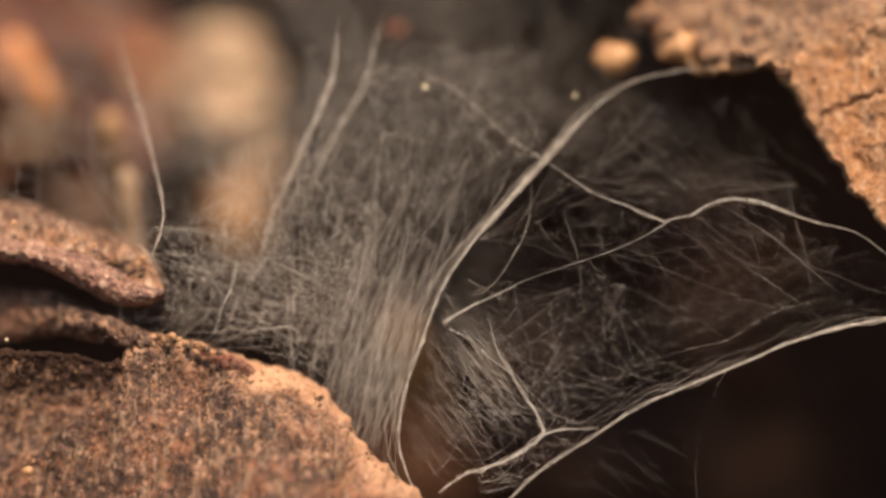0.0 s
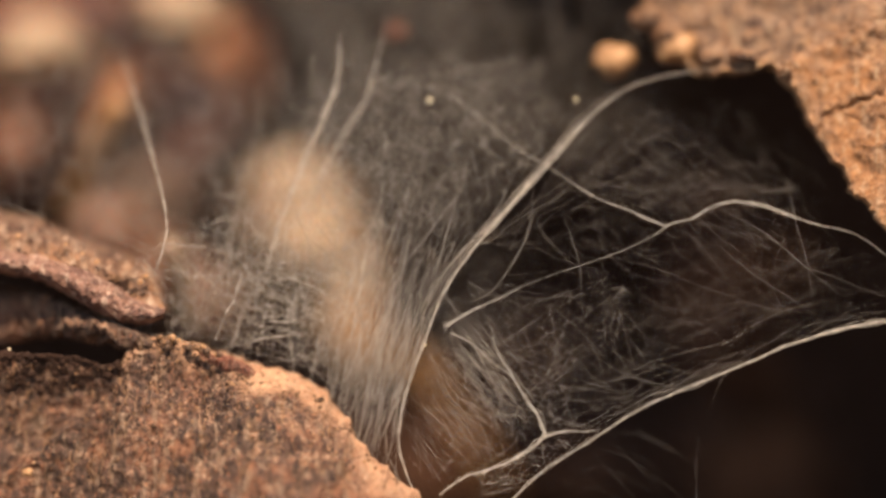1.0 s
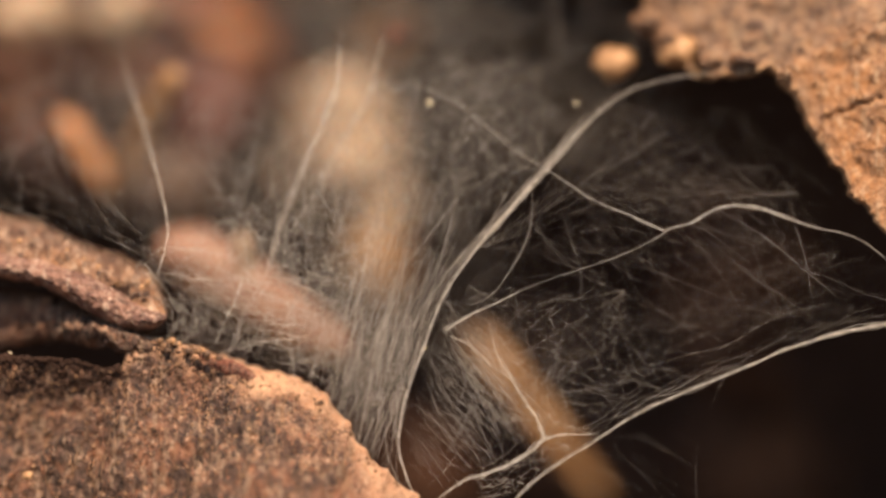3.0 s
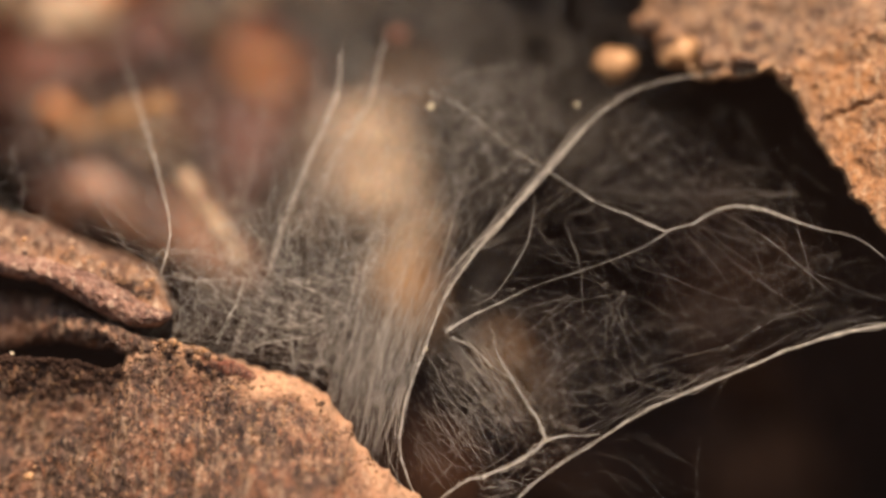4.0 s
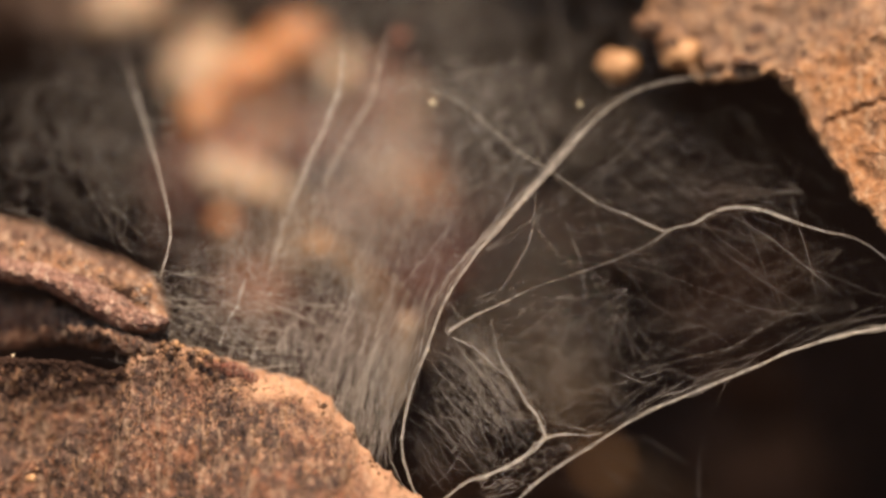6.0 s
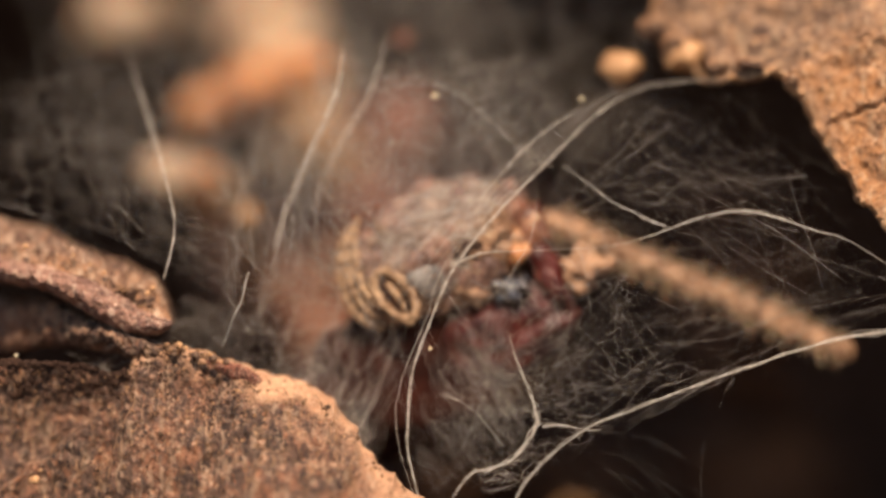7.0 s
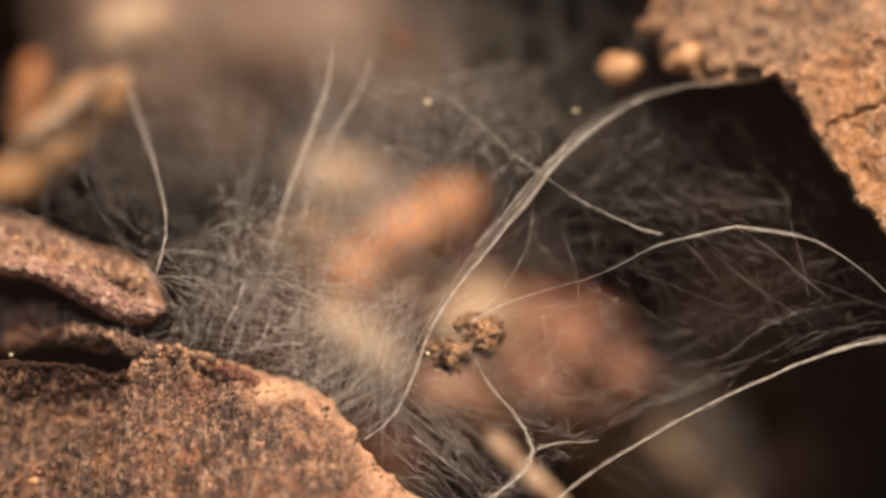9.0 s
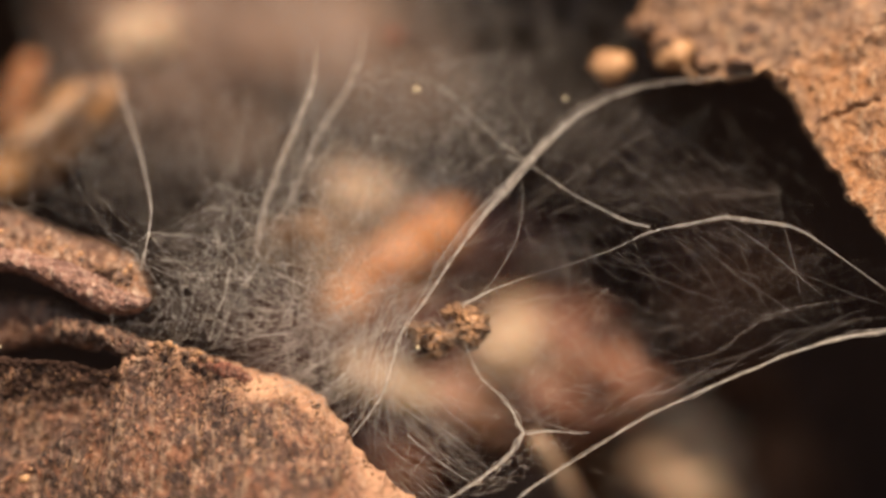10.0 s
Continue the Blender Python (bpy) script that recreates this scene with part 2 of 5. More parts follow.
def limb(name, stations, mat, sides=20, rings=28, knobs=0.06, size=0.0004, flat=1.0):
    """A tapered limb along +x from stations (x, radius), in grid units, with rounded ends and an uneven skin."""
    xs, rs = [p[0] for p in stations], [p[1] for p in stations]
    verts, faces = [], []
    x0, x1 = xs[0], xs[-1]
    for i in range(rings + 1):
        f = i / rings
        x = x0 + (x1 - x0) * (0.5 - 0.5 * math.cos(math.pi * f))
        r = float(np.interp(x, xs, rs))
        cap = min(x - x0, x1 - x)
        if cap < r:
            r = math.sqrt(max(0.0, r * r - (r - cap) ** 2)) + 0.02
        for k in range(sides):
            w = 2 * math.pi * k / sides
            p = Vector((x, r * math.cos(w) * flat, r * math.sin(w))) * G
            verts.append(p * 1.0 + Vector((0, math.cos(w), math.sin(w))) * r * G * knobs * 2 * rough_at(p + Vector((len(name), 0, 0)), size, 3))
    for i in range(rings):
        for k in range(sides):
            q = (k + 1) % sides
            faces.append((i * sides + k, i * sides + q, (i + 1) * sides + q, (i + 1) * sides + k))
    faces += [tuple(reversed(range(sides))), tuple(rings * sides + k for k in range(sides))]
    return mesh(name, verts, faces, mat)


def lump(name, rx, ry, rz, mat, knobs=0.08, size=0.0005, sub=4, centre=(0, 0, 0)):
    """An uneven rounded body, half-sizes in grid units: rx across, ry in depth, rz in height."""
    bm = bmesh.new()
    bmesh.ops.create_icosphere(bm, subdivisions=sub, radius=1)
    for v in bm.verts:
        p = Vector((v.co.x * rx, v.co.y * ry, v.co.z * rz)) * G
        v.co = p * (1 + knobs * 2 * rough_at(p + Vector((rx, ry, rz)) * 0.01, size)) + Vector(centre) * G
    me = bpy.data.meshes.new(name)
    bm.to_mesh(me)
    bm.free()
    me.materials.append(mat)
    me.polygons.foreach_set("use_smooth", [True] * len(me.polygons))
    return me


# ---- ground and the dark hollow behind ----
def sheet(name, corner, across, up, n, m, mat, bumpy, size):
    verts = []
    normal = across.cross(up).normalized()
    for j in range(m + 1):
        for i in range(n + 1):
            p = corner + across * (i / n) + up * (j / m)
            verts.append(p + normal * bumpy * rough_at(p, size))
    faces = [(j * (n + 1) + i, j * (n + 1) + i + 1, (j + 1) * (n + 1) + i + 1, (j + 1) * (n + 1) + i) for j in range(m) for i in range(n)]
    return new(name, mesh(name, verts, faces, mat))


tagged(sheet("ground", Vector((-1.5, -1.5, -0.001)), Vector((3, 0, 0)), Vector((0, 3, 0)), 60, 60, SOIL, 0.0, 0.1),
       "dark brown crumbly soil under the bark", "ground", kind="structure")
tagged(sheet("wall_back", Vector((-0.09, 0.055, -0.003)), Vector((0.18, 0, 0)), Vector((0, 0, 0.075)), 90, 50, SOIL, 0.003, 0.012),
       "dark rotten wood at the back of the hollow", "wall", kind="structure")
# side walls out of view, added to close off the hollow and keep it dark
for side, name in ((-1, "wall_left"), (1, "wall_right")):
    tagged(sheet(name, Vector((side * 0.05, 0.006, -0.003)), Vector((side * 0.004, 0.056, 0)), Vector((0, 0, 0.07)), 30, 40, SOIL, 0.002, 0.01),
           "dark side wall out of view, added to close off the hollow", "wall", kind="structure")
# unseen ceiling, added to keep the sun off the back wall
tagged(sheet("ceiling", Vector((-0.08, 0.023, 0.0285)), Vector((0.16, 0, 0)), Vector((0, 0.042, 0.012)), 80, 30, SOIL, 0.0012, 0.008),
       "dark sheet out of view, added to shade the back of the hollow", "ceiling", kind="structure")


# ---- bark ----
def bark_face(name, edge, way, depth, mat, n, m, grow=2.2, ragged=7.0, rim_width=60, thick=2.6, rim_from=-9999, tilt=0.0, layer=None, lumpy=0.05, bow=0.0):
    """A broken bark slab: a ragged edge, a rounded rim and an uneven front that runs off along way; closed at the back."""
    e = along(edge, n)
    way = Vector(way)
    verts, faces, rim = [], [], []
    for j in range(m + 1):
        v = (j / m) ** grow
        run = v * way.length
        for i in range(n + 1):
            x, y = e[i][0], e[i][1]
            q = Vector((x, y, 0)) / 90
            x += ragged * noise.fractal(q * 2.2, 0.8, 2.0, 4)
            y += ragged * noise.fractal(q * 2.2 + Vector((7, 3, 1)), 0.8, 2.0, 4)
            x, y = x + way.normalized().x * run, y + way.normalized().y * run
            width = rim_width * (0.75 + 0.5 * noise.noise(Vector((i * 0.02, 5, 0))))
            f = min(1.0, run / width)
            d = depth + e[i][2] + (thick if e[i][0] > rim_from else 0.0) * (1 - math.sqrt(max(0.0, 1 - (1 - f) ** 2))) - tilt * run / 500 - bow * (run / 300) ** 2
            if layer:
                d += layer(x, y)
            p = at(x, y, d)
            keep = min(1.0, 0.25 + f)
            d += keep * (0.22 * rough_at(p, 0.0022, 3) + lumpy * rough_at(p + Vector((0.1, 0, 0)), 0.0006, 3) + 0.05 * rough_at(p, 0.00016, 2)) + 0.05 * rough_at(p + Vector((0.2, 0, 0)), 0.00032, 3)
            verts.append(at(x, y, d))
            rim.append(max(0.0, min(1.0, 1.25 - run / width + 0.8 * rough_at(p, 0.0009, 3))) if e[i][0] > rim_from else 0.0)
    w = n + 1
    faces = [(j * w + i, (j + 1) * w + i, (j + 1) * w + i + 1, j * w + i + 1) for j in range(m) for i in range(n)]
    base = len(verts)
    inward = Vector((way.x, 0, -way.y)).normalized() * 0.0012
    for row in (0, m):
        for i in range(n + 1):
            p = verts[row * w + i]
            verts.append(p + Vector((0, 0.0022 if row == 0 else 0.006, 0)) + (inward if row == 0 else Vector()))
            rim.append(0.0)
    for i in range(n):
        faces += [(i, i + 1, base + i + 1, base + i), (m * w + i + 1, m * w + i, base + w + i, base + w + i + 1),
                  (base + i, base + i + 1, base + w + i + 1, base + w + i)]
    return new(name, mesh(name, verts, faces, mat, rim=rim))


def under_layer(x, y):
    """The older skin of the slab lies deeper where the top layer has broken off."""
    e = 222 + 10 * noise.noise(Vector((y / 18, 3, 0))) + max(0, y - 690) * -1.3
    f = max(0.0, min(1.0, (e - x) / 14))
    lean = max(-0.9, min(2.4, -0.9 + (x - 160) * 0.010)) * (700 - y) / 500
    return f * (0.25 * max(0.0, min(1.0, (830 - y) / 130)) + 0.0042 * max(-60, min(y, 790) - 700)) + max(-1.2, min(0.6, lean))


def away(x, y, line):
    """Distance from (x, y) to a line of points."""
    best = 1e9
    for (ax, ay), (bx, by) in zip(line, line[1:]):
        f = max(0.0, min(1.0, ((x - ax) * (bx - ax) + (y - ay) * (by - ay)) / ((bx - ax) ** 2 + (by - ay) ** 2)))
        best = min(best, math.hypot(x - ax - f * (bx - ax), y - ay - f * (by - ay)))
    return best


CLEFTS = [([(1222, 84), (1232, 104), (1246, 134)], 7, 1.0), ([(1150, 60), (1172, 86), (1168, 120)], 9, 1.2),
          ([(1560, 178), (1505, 198), (1466, 212), (1452, 244)], 4, 0.14), ([(1400, 96), (1450, 120), (1520, 112), (1600, 70)], 12, 0.12), ([(1330, 20), (1400, 40), (1450, 30)], 12, 0.14)]


def clefts(x, y):
    if not (1100 < x < 1700 and -40 < y < 420):
        return 0.0
    x, y = x + 7 * noise.noise(Vector((x, y, 0)) / 24), y + 7 * noise.noise(Vector((x, y, 50)) / 24)
    return sum(deep * math.exp(-(away(x, y, line) / wide) ** 2) for line, wide, deep in CLEFTS)


lower_bark = tagged(bark_face("bark_slab", [(-420, 616, 0.4), (-100, 630, 0.4), (60, 640, 0.3), (150, 648, 0.3), (204, 654, 0.3), (222, 644, 0.2), (228, 622, 0.1), (250, 606, 0), (330, 614, 0), (450, 650, 0), (576, 700, 0),
                    (640, 790, 0), (690, 840, 0), (760, 905, 0), (860, 1060, 0.2), (940, 1420, 0.4)], (-180, 900), 0.1, BARK, 460, 260, 1.7, 9, 72, 0.55, 215, 0.3, under_layer, 0.05, 0.22),
                    "dark brown bark slab with a rusty broken rim", "bark")
# above the view its edge is stretched left, added to shade what lies behind
right_bark = tagged(bark_face("bark_slab", [(730, -640, 3.4), (800, -330, 3.2), (900, -190, 3.0), (1010, -120, 2.8), (1125, -80, 2.6), (1150, 20, 2.3), (1178, 98, 2.0), (1238, 136, 1.6), (1300, 143, 1.3), (1358, 130, 1.1),
                    (1404, 176, 0.9), (1442, 244, 0.7), (1500, 335, 0.3), (1572, 425, 0), (1690, 640, 0), (1790, 960, 0), (1830, 1420, 0)], (800, -330), 0.0, BARK_WARM, 520, 220, 1.8,
                    15, 16, 0.5, -9999, 0.2, clefts, 0.09),
                    "rusty orange bark slab with a ragged edge", "bark")


def catmull(pts, n, closed):
    """n points (n + 1 if open) along a smooth curve through rows of numbers."""
    k = len(pts)
    out = []
    steps = n if closed else n + 1
    for q in range(steps):
        u = q / n * (k if closed else k - 1)
        i = min(int(u), k - 1 if closed else k - 2)
        f = u - i
        a, b, c, d = (pts[j % k] if closed else pts[max(0, min(k - 1, j))] for j in (i - 1, i, i + 1, i + 2))
        out.append(0.5 * (2 * b + (c - a) * f + (2 * a - 5 * b + 4 * c - d) * f * f + (3 * b - a - 3 * c + d) * f ** 3))
    return out


def loft(name, loops, mat, n, sides, ragged, size, dent=None):
    """A closed skin through loops of (x, y, depth in mm), with broken, uneven edges."""
    rings = [catmull([np.array(p, float) for p in loop], sides, True) for loop in loops]
    lines = [catmull([r[k] for r in rings], n, False) for k in range(sides)]
    verts = []
    for i in range(n + 1):
        mid = sum((lines[k][i] for k in range(sides)), np.zeros(3)) / sides
        for k in range(sides):
            x, y, d = lines[k][i]
            if dent:
                d += dent(x, y)
            p = at(x, y, d)
            out = p - at(*mid)
            out.x = 0
            out = out.normalized() if out.length > 1e-7 else Vector((0, -1, 0))
            verts.append(p + out * ragged * 0.001 * (0.9 * rough_at(p, size * 2.2, 4) + 0.75 * (0.6 - 2 * abs(noise.noise(p / size / 0.7))) + 0.5 * (0.5 - 2 * abs(noise.noise(p / size / 0.25))) + 0.25 * rough_at(p, size * 0.14, 3)))
    faces = [(i * sides + k, i * sides + (k + 1) % sides, (i + 1) * sides + (k + 1) % sides, (i + 1) * sides + k) for i in range(n) for k in range(sides)]
    faces += [tuple(reversed(range(sides))), tuple(n * sides + k for k in range(sides))]
    return mesh(name, verts, faces, mat)


# the flake, station by station: x, height of its top, of the seam over the lip and of its under edge
FLAKE_ROWS = [(-420, 262, 350, 384), (-150, 330, 408, 440), (0, 388, 456, 490), (60, 401, 466, 500), (118, 428, 488, 524), (168, 448, 510, 558), (210, 462, 532, 580), (236, 480, 546, 584), (264, 493, 555, 584), (281, 517, 560, 579), (291, 540, 562, 573), (295, 552, 561, 568)]


def crust_loop(x, top, seam, low):
    back, h = max(0, 120 - x) * 0.004 - 0.2, seam - top
    return [(x, top + 3, 3.2 + back), (x, top, 1.7 + back), (x, top + 0.3 * h, 1.05 + back), (x, top + 0.7 * h, 0.78 + back), (x, seam, 0.7 + back), (x, seam + 5, 0.95 + back), (x, seam + 3, 2.2 + back), (x, seam - 0.4 * h, 3.4 + back)]


def lip_loop(x, top, seam, low):
    back, h = max(0, 120 - x) * 0.004 - 0.2, low - seam
    return [(x, seam - 5, 0.9 + back), (x, seam + 1, 0.5 + back), (x, seam + 0.35 * h, 0.24 + back), (x, low - 0.25 * h, 0.26 + back), (x, low, 0.6 + back), (x, low - 4, 1.2 + back), (x, seam + 1, 1.6 + back)]


def pit(x, y):
    return 0.14 * math.exp(-((x - 224) / 30) ** 2 - ((y - 524) / 17) ** 2) + 0.07 * math.exp(-(away(x, y, [(96, 478), (140, 490), (178, 502), (205, 526)]) / 4.5) ** 2)


bark_flake = tagged(new("bark_flake"), "pinkish brown bark flake with a curled lip lifted by the insect", "bark")
part("crust", loft("crust", [crust_loop(*r) for r in FLAKE_ROWS], FLAKE, 300, 110, 0.12, 0.0007, pit), bark_flake)
part("lip", loft("lip", [lip_loop(*r) for r in FLAKE_ROWS], LIP, 280, 56, 0.085, 0.0006), bark_flake, "pinkish rolled lip of the flake")


def front(ob, x, y):
    """Depth in mm of the foremost skin of ob near (x, y)."""
    p = at(x, y)
    near = [v.co.y for v in ob.data.vertices if abs(v.co.x - p.x) < 4 * G and abs(v.co.z - p.z) < 4 * G]
    return 1000 * min(near) if near else 0.5


rng = random.Random(21)
crust = bark_flake.children[0]
for i in range(30):
    r = rng.uniform(2.6, 5.6)
    c = part("crumb", lump("crumb", r * 1.3, r, r, SOIL if i % 3 else CRUMB, 0.4, r * G, 2), bark_flake)
    f = rng.random()
    x, y = 196 + 52 * f + rng.uniform(-9, 9), 509 + 24 * f + rng.uniform(-12, 12)
    c.location = at(x, y, front(crust, x, y) - 0.015)
for k, x, y, r in ((1, 104, 490, 4.5), (1, 136, 516, 4), (0, 262, 503, 5), (1, 288, 562, 4), (0, 36, 430, 5), (0, 252, 512, 5), (1, 152, 524, 2.5), (1, 30, 474, 4), (0, 120, 446, 3.5), (0, 176, 476, 4), (0, 150, 462, 3)):
    c = part("glinting_grain", lump("glinting_grain", r, r, r, GRAIN, 0.15, r * G, 2), bark_flake)
    c.location = at(x, y, front(bark_flake.children[k], x, y))
SPLINTER = [(-60, 572, 40, 0.6, 4.2), (0, 568, 44, 0.6, 2.5), (50, 566, 42, 0.6, 2.0), (100, 570, 36, 0.6, 1.55), (150, 580, 28, 0.55, 1.12), (205, 598, 18, 0.4, 0.75), (245, 612, 12, 0.35, 0.5), (288, 626, 3, 0.1, 0.5)]
tagged(new("bark_splinter", loft("bark_splinter", [[(x, y - h, d), (x, y - 0.6 * h, d - dd), (x, y + 0.5 * h, d - dd), (x, y + h, d - 0.3 * dd), (x, y + 0.6 * h, d + dd), (x, y - 0.6 * h, d + dd)] for x, y, h, dd, d in SPLINTER],
       BARK, 160, 40, 0.13, 0.0005)), "dull brown bark splinter under the flake", "bark")


def crumb(name, x, y, d, r, mat, label, knobs=0.25, squash=0.7, size=None):
    ob = new(name, lump(name, r, r * 0.8, r * squash, mat, knobs, size or r * G * 0.9, 3))
    ob.location = at(x, y, d)
    return tagged(ob, label, "crumb")


crumb("bark_crumb", 1092, 116, 2.6, 36, GRAIN, "small orange bark crumb caught in the silk", 0.2, 0.75)
crumb("bark_crumb", 1200, 96, 2.2, 34, GRAIN, "small orange bark crumb on the ragged bark edge", 0.25, 0.8)
# brown lumps added for the dim glow behind the web, one darker where sunlit
for x, y, d, rx, rz, shape in ((1290, 500, 9.5, 120, 170, 31), (1340, 830, 11.5, 150, 150, 47), (880, 880, 19.0, 330, 170, 12), (770, 850, 16.5, 110, 80, 5), (1010, 850, 16.0, 120, 70, 22), (940, 620, 16.5, 70, 60, 39)):
    chunk = new("rotten_wood", lump("rotten_wood", rx, 70, rz, SOIL if shape == 12 else GLOW_BROWN, 0.35, 0.0009, 5, (shape * 0.1, 0, 0)))
    chunk.location = at(x, y, d)
    tagged(chunk, "reddish brown lump added for the brown glow deep in the hollow", "wood", "lumps of rotten wood")
for x, y, d, r, squash in ((1146, 44, 2.3, 24, 0.8), (1262, 112, 1.5, 20, 0.6), (1318, 108, 1.2, 26, 0.45), (1186, 76, 2.1, 26, 0.7), (1392, 138, 0.7, 15, 0.7)):
    crumb("bark_crumb", x, y, d, r, BARK_WARM, "rusty bark crumb standing out of the ragged edge", 0.3, squash)
rng = random.Random(77)
for i in range(26):
    f = rng.random()
    crumb("bark_crumb", 288 + 100 * f + rng.uniform(-6, 6), 612 + 22 * f + rng.uniform(-7, 9), rng.uniform(-0.02, 0.3), rng.uniform(3, 8), (GRAIN, BARK, CRUMB)[i % 3], "small tan crumb on the rim of the bark slab", 0.35, 0.8)["group"] = "crumbs on the bark rim"
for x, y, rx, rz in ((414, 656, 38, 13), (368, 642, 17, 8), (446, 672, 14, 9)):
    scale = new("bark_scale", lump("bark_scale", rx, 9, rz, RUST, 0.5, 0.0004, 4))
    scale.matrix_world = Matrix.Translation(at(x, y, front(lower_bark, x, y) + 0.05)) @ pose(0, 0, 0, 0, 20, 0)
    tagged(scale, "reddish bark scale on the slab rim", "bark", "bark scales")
crumb("bark_crumb", 52, 846, -0.3, 9, GRAIN, "tan bark crumb on the dark slab", 0.3, 0.8)
crumb("bark_crumb", 705, 66, 4.2, 20, BROWN, "dull brown crumb caught in the silk")


def scatter(label, n, seed, mat, spot, lo, hi):
    """Loose grains lying on bark; spot gives (x, y, depth) from two random numbers."""
    rng = random.Random(seed)
    verts, faces = [], []
    shape = bmesh.new()
    bmesh.ops.create_icosphere(shape, subdivisions=1, radius=1)
    base_v, base_f = [v.co.copy() for v in shape.verts], [tuple(v.index for v in f.verts) for f in shape.faces]
    shape.free()
    for i in range(n):
        p = spot(rng.random(), rng.random())
        r = rng.uniform(lo, hi) * (1 if rng.random() < 0.9 else 1.8) * G
        turn = Euler((rng.uniform(0, 6), rng.uniform(0, 6), rng.uniform(0, 6))).to_matrix()
        k = len(verts)
        for v in base_v:
            w = Vector((v.x * rng.uniform(0.7, 1.4), v.y * 0.8, v.z * rng.uniform(0.6, 1.2)))
            verts.append(p + turn @ w * r)
        faces += [tuple(k + j for j in f) for f in base_f]
    return tagged(new("bark_grains", mesh("bark_grains", verts, faces, mat, False)), label, "grains", kind="stuff")


def on_slab(ob, across, rows, first, last):
    vs = ob.data.vertices

    def spot(a, b):
        j = int(first + (last - first) * b)
        return vs[j * (across + 1) + int(a * across)].co.copy()
    return spot


scatter("tan grains of rotten wood on the bark", 700, 2, GRAIN, on_slab(lower_bark, 460, 260, 3, 215), 0.9, 2.6)
scatter("dark grains of soil on the bark", 1300, 3, CRUMB, on_slab(lower_bark, 460, 260, 8, 215), 1.5, 4.2)
slab_spot = on_slab(lower_bark, 460, 260, 3, 215)
# dark grains darken the slab's left edge in place of the flake's shade
scatter("dark soil laid on the old bark skin, standing in for shade under the flake", 900, 8, SOIL, lambda a, b: slab_spot(0.18 + 0.16 * a, 0.26 * b * b), 1.6, 4.4)
scatter("dark soil speckling the bark", 900, 9, SOIL, lambda a, b: slab_spot(0.355 + 0.13 * a ** 0.8, 0.06 + 0.3 * b ** 1.3), 1.0, 2.7)
scatter("orange grains of rotten wood on the bark", 1100, 5, GRAIN, on_slab(right_bark, 520, 220, 0, 120), 1.4, 3.6)


FIBRE = material("bark_fibre", (0.03, 0.016, 0.011), (0.50, 0.29, 0.16), 900, 0.6, 0.0)


def fibres(label, ob, columns, count, seed, lo, hi, left, right):
    """Fine loose fibres lying along the front of a bark slab."""
    rng = random.Random(seed)
    vs, strands = ob.data.vertices, []
    while len(strands) < count:
        i, j, k = int(rng.uniform(left, right) * columns), rng.randint(lo, hi), rng.randint(6, 14)
        lift, drift_ = rng.uniform(0.5, 3.5), rng.uniform(-0.9, 0.9)
        line = []
        for q in range(5):
            c = min(columns, max(0, i + round(drift_ * q)))
            p = vs[min(j + k * q // 4, hi + 14) * (columns + 1) + c].co
            line.append((p + Vector((rng.uniform(-2, 2), -lift - 2 * math.sin(q * 0.8), 0)) * G, rng.uniform(0.35, 0.95) * G))
        strands.append(line)
    v, f = tubes(strands, 3)
    tagged(new("bark_fibres", mesh("bark_fibres", v, f, FIBRE)), label, "fibres", kind="stuff")


fibres("fine loose fibres on the dark bark slab", lower_bark, 460, 900, 71, 20, 225, 0.12, 0.62)
fibres("fine loose fibres on the rusty bark slab", right_bark, 520, 260, 72, 4, 150, 0.3, 0.75)


